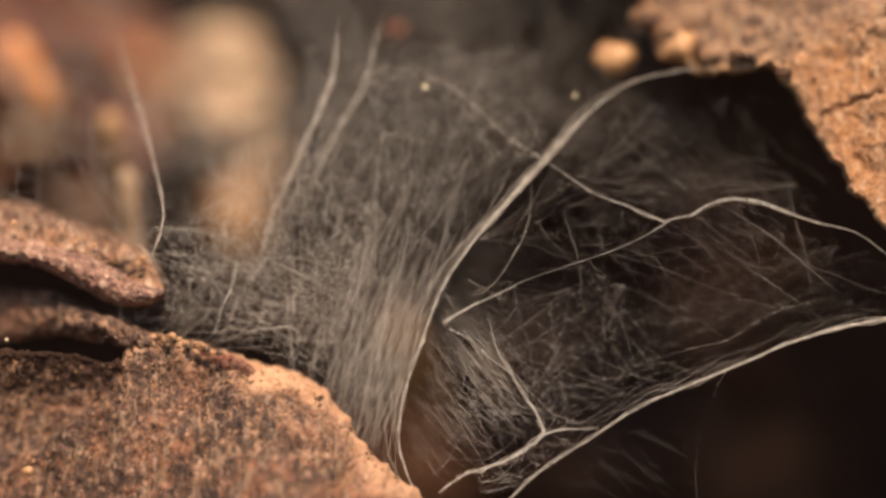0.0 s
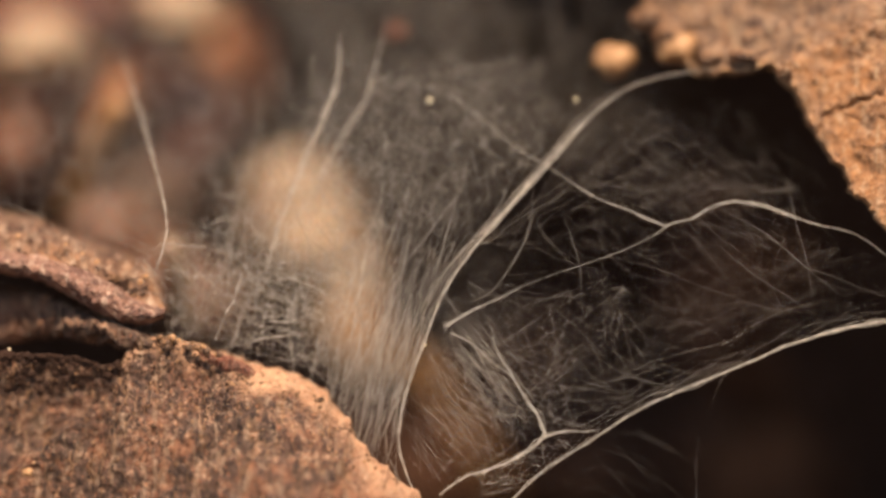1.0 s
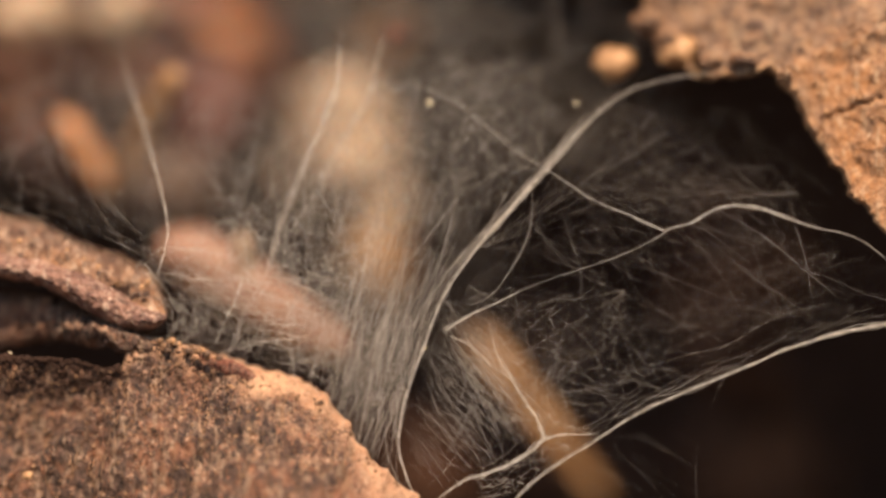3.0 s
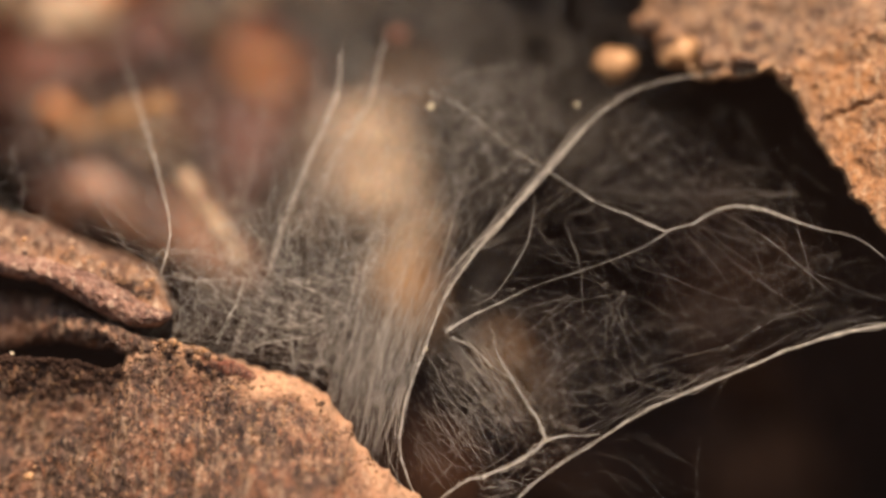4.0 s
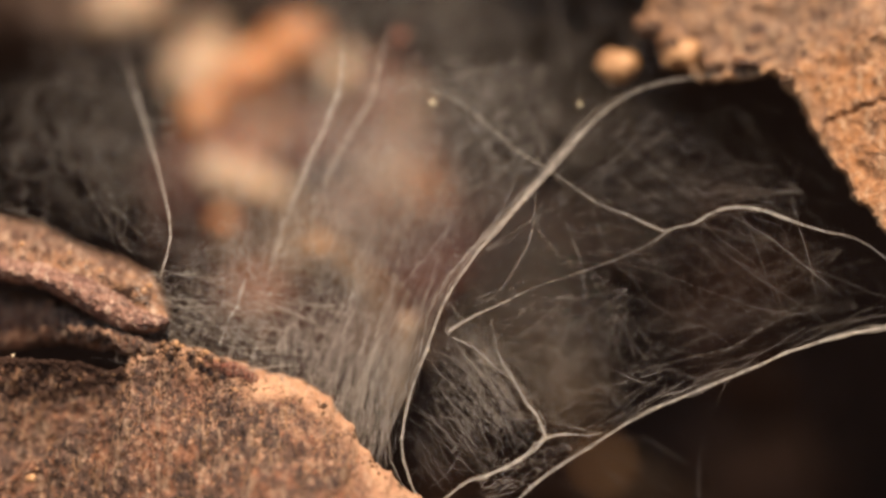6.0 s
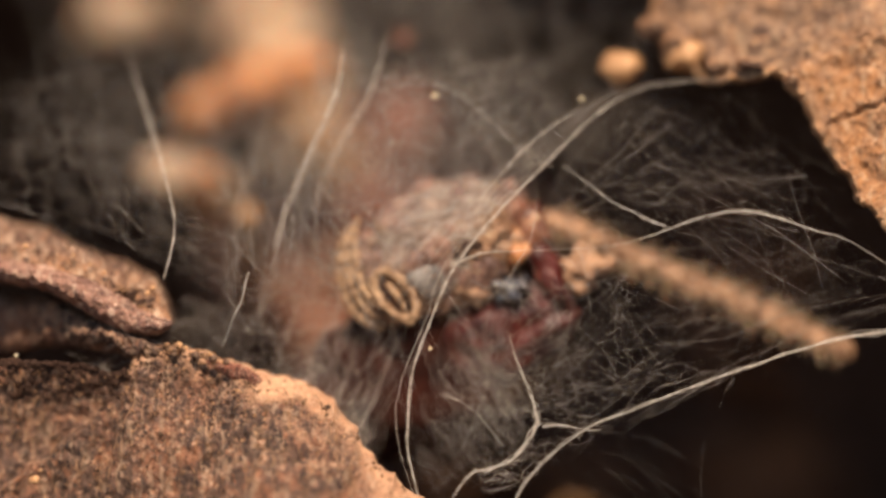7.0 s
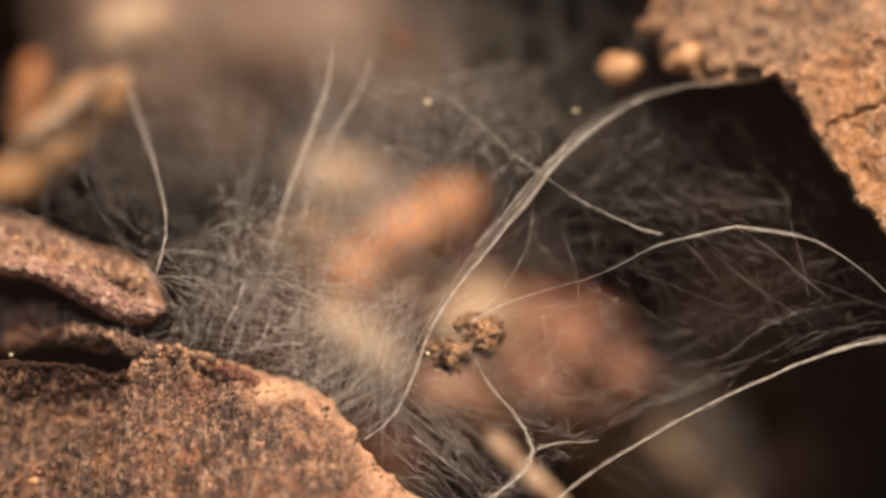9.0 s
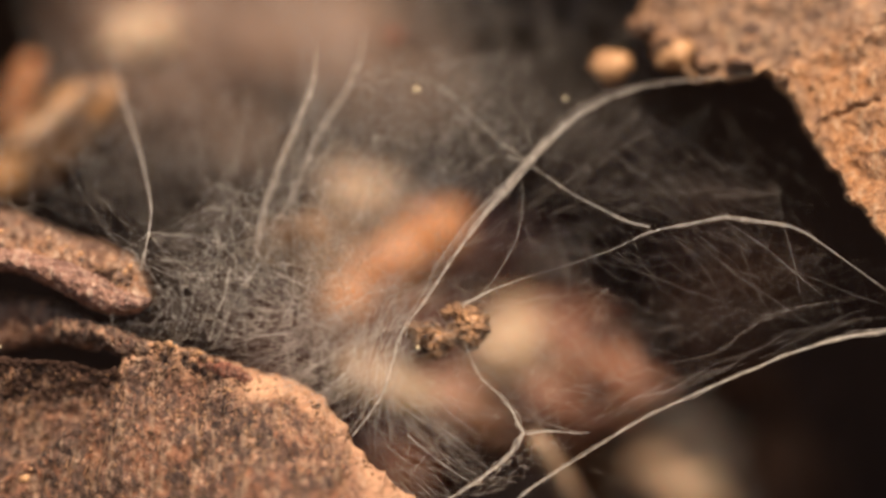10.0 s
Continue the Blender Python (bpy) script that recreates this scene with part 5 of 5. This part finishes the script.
ride(part("middle_shin", limb("middle_shin", [(0, 15), (60, 20), (150, 17), (215, 9)], CREAM, 16, 26, 0.08, 0.0006), insect, "cream middle shin"),
     [(0, 225, 300, 235, 480), (0.5, 330, 400, 430, 560), (1, 300, 420, 330, 560), (1.5, 330, 380, 360, 500), (2, 560, 400, 570, 560), (2.5, 330, 370, 410, 550), (3.3, 480, 420, 450, 580), (4, 320, 300, 465, 530), (4.25, 490, 400, 450, 580), (4.5, 515, 520, 612, 725), (5, 700, 470, 622, 720),
      (5.5, 785, 540, 730, 700), (6.8, 600, 600, 640, 760), (7.5, 520, 600, 560, 760), (8, 640, 560, 660, 720), (8.5, 745, 430, 700, 660), (9, 860, 770, 1010, 910), (9.5, 985, 690, 1012, 890), (10, 945, 770, 1025, 900)], 3.6, 210)
ride(part("rear_leg", limb("rear_leg", [(0, 18), (100, 27), (280, 24), (420, 12)], HONEY, 18, 30, 0.1, 0.0008), insect, "tan rear leg"),
     [(0, 700, 560, 770, 800, 10), (0.5, 720, 620, 800, 840, 10), (1, 720, 620, 880, 860, 10), (1.5, 690, 540, 920, 800, 10), (2, 520, 560, 560, 720, 10), (2.5, 830, 510, 1080, 890, 9.5), (3.3, 850, 620, 1080, 890, 8), (4, 880, 600, 960, 760, 10), (4.5, 780, 760, 900, 900, 10), (5, 960, 780, 1190, 910, 13), (5.5, 1080, 780, 1300, 890, 14),
      (6.8, 1000, 900, 1200, 1100, 10), (7.8, 1000, 930, 1200, 1130, 10), (8.2, 960, 760, 1060, 960, 10), (8.5, 1050, 760, 1160, 1000, 10), (10, 1000, 700, 1080, 900, 10)], 9, 415)
ride(part("hind_femur", limb("hind_femur", [(0, 32), (90, 58), (260, 50), (380, 28)], HONEY, 20, 40, 0.2, 0.0009), insect, "glossy striped brown femur"),
     [(0, -260, -20, -460, 260), (7.2, -240, 0, -440, 270), (7.8, 120, 60, -80, 330), (8, 170, 50, -40, 340), (8.5, 130, 60, -50, 370), (9, 225, 130, -30, 360), (9.5, 215, 140, -30, 350), (10, 205, 150, -40, 340)], 4.4, 380)

ride(part("back_plate", lump("back_plate", 76, 52, 48, CREAM, 0.34, 0.0009, 5), insect, "cream back plate"),
     [(0, -200, -200, 8), (0.5, 90, 75, 8), (1, 80, 75, 8), (1.5, 30, 40, 8), (2, -60, -60, 8), (2.5, 30, 10, 8), (4, 140, 20, 8), (4.5, 200, 60, 8), (5, 220, -20, 8), (5.5, 240, 0, 8), (7, 230, 20, 12), (7.5, 190, -60, 12), (8, 260, 40, 12), (8.5, 150, -20, 8), (9, 245, 40, 8), (10, 260, 60, 8)], 8)
ride(part("hind_tarsus", limb("hind_tarsus", [(0, 10), (60, 17), (160, 16), (250, 7)], CREAM, 14, 24, 0.14, 0.0006), insect, "glossy cream shin"),
     [(0, -260, 0, -460, 250), (7.2, -240, 20, -440, 250), (7.8, 100, 100, -60, 290), (8, 120, 110, -40, 300), (8.5, 110, 90, 0, 290), (9, 200, 140, 30, 250), (9.5, 195, 140, 30, 250), (10, 185, 150, 20, 260)], 3.4, 240)
ride(part("front_claw", limb("front_claw", [(0, 20), (50, 30), (120, 24), (170, 8)], ORANGE, 14, 24, 0.15, 0.0006), insect, "orange-brown claw"),
     [(0, 20, 60, 90, 200), (0.5, 290, 110, 330, 240), (1, 220, 130, 160, 260), (1.5, 150, 300, 190, 400), (2, 100, 120, 165, 215), (2.5, 120, 200, 200, 360), (4, 80, 180, 150, 260), (4.5, 60, 230, 80, 330), (5, 250, 330, 240, 420), (5.5, 370, 380, 385, 450), (6.8, 420, 380, 440, 480),
      (7.5, 200, 60, 170, 160), (8, 150, 60, 190, 140), (8.5, 600, 180, 540, 330), (9, 60, 100, 40, 250), (9.5, 50, 100, 20, 250), (10, 60, 100, 10, 240)], 6.5, 165)

ride(part("belly", lump("belly", 150, 90, 110, BELLY, 0.28, 0.0008, 5), insect, "reddish brown belly"),
     [(0, 60, 200, 17), (4.5, 300, 260, 17), (5.5, 640, 480, 17), (7, 560, 480, 12), (7.5, 600, 620, 9), (7.8, 640, 640, 8), (8, 800, 690, 6), (8.2, 860, 760, 8), (8.5, 850, 850, 9), (9, 985, 630, 9), (9.5, 985, 640, 9), (10, 1000, 650, 9)], 9)

mouth = ride(part("mouthpart", lump("mouthpart", 116, 60, 106, PINK, 0.22, 0.0009, 5), insect, "pinkish brown mouthparts"),
     [(0, 60, 200, 19), (4.5, 300, 260, 19), (5.5, 640, 480, 19), (7, 700, 500, 12), (7.5, 690, 530, 8), (7.8, 740, 590, 3.8), (8, 815, 698, 1.5), (8.2, 820, 742, 3.0), (8.5, 850, 840, 12), (9, 985, 630, 12), (10, 1000, 650, 12)], 9)
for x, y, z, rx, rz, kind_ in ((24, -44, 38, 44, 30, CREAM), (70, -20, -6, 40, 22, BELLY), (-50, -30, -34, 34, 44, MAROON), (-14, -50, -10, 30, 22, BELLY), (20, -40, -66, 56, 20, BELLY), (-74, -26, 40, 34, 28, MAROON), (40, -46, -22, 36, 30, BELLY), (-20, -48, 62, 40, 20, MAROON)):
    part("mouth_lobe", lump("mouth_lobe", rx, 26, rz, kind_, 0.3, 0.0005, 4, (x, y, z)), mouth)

# head: origin at the eye
head = part("head", lump("head", 165, 95, 116, DOME, 0.12, 0.0006, 5, (-74, 80, 118)), insect, "mottled pinkish brown head")
part("jaw", lump("jaw", 136, 80, 84, RED, 0.1, 0.0008, 5, (-44, 72, -54)), head, "glossy dark red jaw")
part("jaw_fold", lump("jaw_fold", 76, 36, 26, RED, 0.12, 0.0006, 4, (14, 28, -88)), head, "glossy dark red fold of the jaw")
part("brow", lump("brow", 40, 26, 30, STRAW, 0.3, 0.0003, 4, (-8, 0, 84)), head)
part("brow", lump("brow", 30, 22, 40, STRAW, 0.35, 0.0003, 4, (-60, 4, 40)), head)
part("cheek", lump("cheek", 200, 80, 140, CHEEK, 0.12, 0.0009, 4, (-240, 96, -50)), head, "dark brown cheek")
part("eye", lump("eye", 34, 20, 30, BLACK, 0.3, 0.0003, 4, (0, -6, 0)), head, "glossy black eye")
part("brow", lump("brow", 26, 22, 30, ORANGE, 0.3, 0.0003, 4, (36, 6, 66)), head, "glossy amber brow plate")
part("brow", lump("brow", 46, 34, 34, DOME, 0.16, 0.0004, 4, (-34, 4, 58)), head)
part("brow", lump("brow", 42, 30, 42, STRAW, 0.28, 0.0003, 4, (18, 6, 104)), head)
part("brow", lump("brow", 36, 30, 50, BELLY, 0.16, 0.0005, 4, (76, 26, 92)), head)
part("face_plate", lump("face_plate", 54, 34, 50, DOME, 0.16, 0.0004, 4, (-98, 2, 112)), head)
part("face_plate", lump("face_plate", 34, 18, 42, PEARL, 0.12, 0.0006, 4, (-128, -16, 90)), head, "pearly grey face plate")
# soil-dark lump in place of a real recess; its colour gives the pit's shade
part("nostril", lump("nostril", 25, 9, 20, SOIL, 0.25, 0.0003, 3, (-40, -24, 104)), head, "dark lump standing for the shade in a pit of the face")
part("lip", lump("lip", 30, 40, 74, RED, 0.15, 0.0004, 4, (70, 26, -6)), head, "red lip")
part("palp", lump("palp", 44, 30, 36, STRAW, 0.3, 0.0003, 4, (128, 20, -24)), head, "spiny straw-coloured palp")
def rib(points, radius, closed=False):
    """A knobbly ridge through points (x, depth, z), in grid units from the eye."""
    line = catmull([np.array(p, float) for p in points], 30, closed)
    if closed:
        line.append(line[0])
    n = len(line) - 1
    v, f = tubes([[(Vector(p) * G, radius * G * (1 if closed else 0.45 + 0.55 * math.sin(math.pi * (k + 0.5) / (n + 1))) * (1 + 0.2 * math.sin(k * 2.3 + radius))) for k, p in enumerate(line)]], 10)
    v = [p + Vector((1, 1, 1)) * 0.00007 * rough_at(p, 0.00012, 3) for p in v]
    return part("collar_rib", mesh("collar_rib", v, f, RIB), head, "yellow ribbed collar")


for i in range(3):
    k = 17 * i
    rib([(-196 + 0.2 * k, 40 - 0.6 * k, 236 + 3 * i), (-236 + 0.7 * k, 26 - 0.6 * k, 214 - 2 * i), (-268 + k, 14 - 0.6 * k, 150), (-270 + k, 8 - 0.6 * k, 95 + 4 * i), (-240 + 0.7 * k, 10 - 0.6 * k, 42 + 10 * i)], 9 - 0.6 * i)
rib([(-192 + 27 * math.cos(w) - 8 * math.sin(w), -20 + 8 * math.sin(w), 88 + 50 * math.sin(w)) for w in (0, 0.8, 1.57, 2.4, 3.14, 3.9, 4.71, 5.5)], 9, True)
rib([(-196, -12, 120), (-190, -16, 100), (-188, -18, 80), (-186, -14, 58)], 6)
# dark lump fills the ring; the hollow's shade is in its colour
part("collar_pit", lump("collar_pit", 24, 10, 44, CHEEK, 0.2, 0.0004, 3, (-191, -8, 88)), head, "dark lump standing for the shade inside the collar ring")
part("collar", lump("collar", 50, 52, 92, DOME, 0.2, 0.0003, 4, (-206, 58, 128)), head, "straw-coloured collar")
rng = random.Random(8)
hairs = []
for i in range(420):
    a, s = rng.uniform(-0.9, 0.75), rng.uniform(0.25, 0.8)
    h = rng.uniform(-0.35, 1.0)
    line = []
    for k in range(8):
        u = max(-0.98, min(0.98, a - s / 2 + s * k / 7))
        c = math.sqrt(1 - u * u)
        e = h * 1.35
        line.append((Vector((-70 + 166 * u, 80 - 100 * c * math.cos(e) - 4, 112 + 118 * c * math.sin(e) + 10 * math.sin(k * 0.5 + i))) * G, rng.uniform(0.35, 0.8) * G))
    hairs.append(line)
coat = []
for i in range(1000):
    u, e = rng.uniform(-0.97, 0.97), rng.uniform(-0.9, 1.45)
    c = math.sqrt(1 - u * u)
    p = Vector((-70 + 160 * u, 80 - 97 * c * math.cos(e), 112 + 113 * c * math.sin(e)))
    p.y -= 18 if e < 0.4 else 0
    out = Vector((u * 0.6 + rng.gauss(0, 0.4), -c * math.cos(e), c * math.sin(e) + rng.gauss(0, 0.4))).normalized()
    s = rng.uniform(8, 26)
    coat.append([((p + out * s * f + Vector((0, 0, -5 * f * f))) * G, (0.9 - 0.7 * f) * G) for f in (0, 0.4, 0.75, 1)])
v, f = tubes(coat, 3)
tagged(part("fuzz", mesh("fuzz", v, f, STRAW), head, "short straw-coloured fuzz"), kind="stuff")
v, f = tubes(hairs, 3)
part("silk_veil", mesh("silk_veil", v, f, SILK_FINE), head, "silk threads drawn over the head")
for i in range(34):
    w = rng.uniform(0.1, 3.0)
    b = part("bristle", SPINE, head)
    out = Vector((math.cos(w) + rng.gauss(0, 0.3), -0.5, math.sin(w)))
    b.matrix_basis = Matrix.Translation(Vector((-70 + 156 * math.cos(w), 20 + rng.uniform(-10, 30), 112 + 106 * math.sin(w))) * G) @ out.to_track_quat("X", "Z").to_matrix().to_4x4() @ Matrix.Diagonal((0.7, 0.45, 0.45, 1))
veil = []
for i in range(46):
    x, s, q = rng.uniform(-440, 90), rng.uniform(90, 240), rng.gauss(0.12, 0.12)
    z = rng.uniform(-80, 60)
    veil.append([(Vector((x + q * s * f, -34 + 26 * abs(f) + rng.uniform(-4, 4), z + s * f)) * G, rng.uniform(0.1, 0.22) * G) for f in (-0.5, -0.3, -0.1, 0.1, 0.3, 0.5)])
v, f = tubes(veil, 3)
tagged(part("silk_veil", mesh("silk_veil", v, f, SILK_FINE), head, "hair-thin silk stretched over the cheek"), kind="stuff")
HEAD = [(0, -60, -260, -20, 16), (4.5, 100, -160, -20, 16), (5.5, 620, 340, -30, 15), (6.2, 800, 430, -30, 8), (6.8, 894, 508, -27, 2.2), (7, 908, 515, -27, 1.3), (7.2, 894, 517, -19, 0.6), (7.5, 838, 565, 0, 0.3), (7.8, 795, 569, 7, 0.4), (8, 745, 590, 14, 4.4),
        (8.2, 750, 640, 14, 6), (8.5, 700, 560, 0, 11), (9, 800, 520, -10, 13), (10, 820, 540, -10, 13)]
MOVES.append((head, [(t, ROOT[t].inverted() @ Matrix.Translation(place(*(between(HEAD, t)[:2]), between(HEAD, t)[3], t)) @ pose(0, 0, 0, 0, between(HEAD, t)[2], 0)) for t in BEATS]))

stations = []
for i in range(13):
    stations += [(48 * i, 19 - 0.2 * i), (48 * i + 28, 24.5 - 0.2 * i), (48 * i + 44, 13.5)]
antenna = part("antenna", limb("antenna", stations, STRAW, 20, 150, 0.2, 0.0003), insect, "straw-coloured ringed antenna with short spines")
spines(antenna, 120, 20, 600, 23.5, 21, 5, 7, 1.0)
ride(antenna, [(0, 100, -300, 500, -100, 16), (4.5, 200, -250, 600, -50, 16), (5.5, 700, 250, 1200, 450, 15), (6.2, 900, 330, 1400, 560, 9), (6.8, 985, 360, 1570, 650, 4.0), (7, 960, 385, 1570, 655, 2.8), (7.2, 960, 462, 1500, 800, 1.6), (7.5, 940, 560, 1400, 945, 0.7), (7.8, 890, 580, 1360, 900, 0.9),
               (8, 930, 645, 1330, 925, 1.5), (8.2, 880, 640, 1420, 860, 7), (8.5, 840, 620, 1300, 900, 12), (10, 850, 620, 1300, 900, 13)], 2, 620)

# crumbs that the insect pushes into the silk
clump = tagged(new("crumb_clump"), "clump of dark brown crumbs hanging in the torn silk", "crumb")
rng = random.Random(4)
for i in range(22):
    r = rng.uniform(10, 24)
    cx, cz = ((-27, -12), (26, 16))[i % 2]
    part("crumb", lump("crumb", r * rng.uniform(0.8, 1.3), r * 0.8, r * rng.uniform(0.7, 1.1), CRUMB if i % 7 else GRAIN, 0.5, r * G * 0.5, 3, (cx + rng.gauss(0, 17), rng.uniform(-14, 20), cz + rng.gauss(0, 12))), clump)
CLUMP = [(0, 560, -200, 14), (5.5, 760, 320, 14), (6.8, 820, 520, 6), (7, 800, 540, 5.4), (7.5, 760, 560, 5), (7.8, 770, 565, 4), (8, 778, 562, 0.7), (8.2, 815, 590, 0.8), (8.5, 842, 585, 0.8), (9, 825, 612, 0.6), (9.5, 808, 600, 0.6), (10, 795, 592, 0.6)]
MOVES.append((clump, [(t, Matrix.Translation(place(*between(CLUMP, t), t)) @ pose(0, 0, 0, 0, (t - 8) * 12 if t > 8 else 0, 0)) for t in BEATS]))

# the flake is lifted about a point on the far side of the slab
FLAKE_AT = at(-420, 380, 1.0)
rows = []
for t in TIMES:
    dx, dy = between(SWAY["flake"][1], t)
    rows.append((t, Matrix.Translation(FLAKE_AT + Vector((dx * G, 0, 0))) @ pose(0, 0, 0, 0, math.degrees(math.atan2(dy, 710)), 0) @ Matrix.Translation(-FLAKE_AT)))
MOVES.append((bark_flake, rows))


def motions():
    for ob, rows in MOVES:
        walk(ob, rows)


motions()
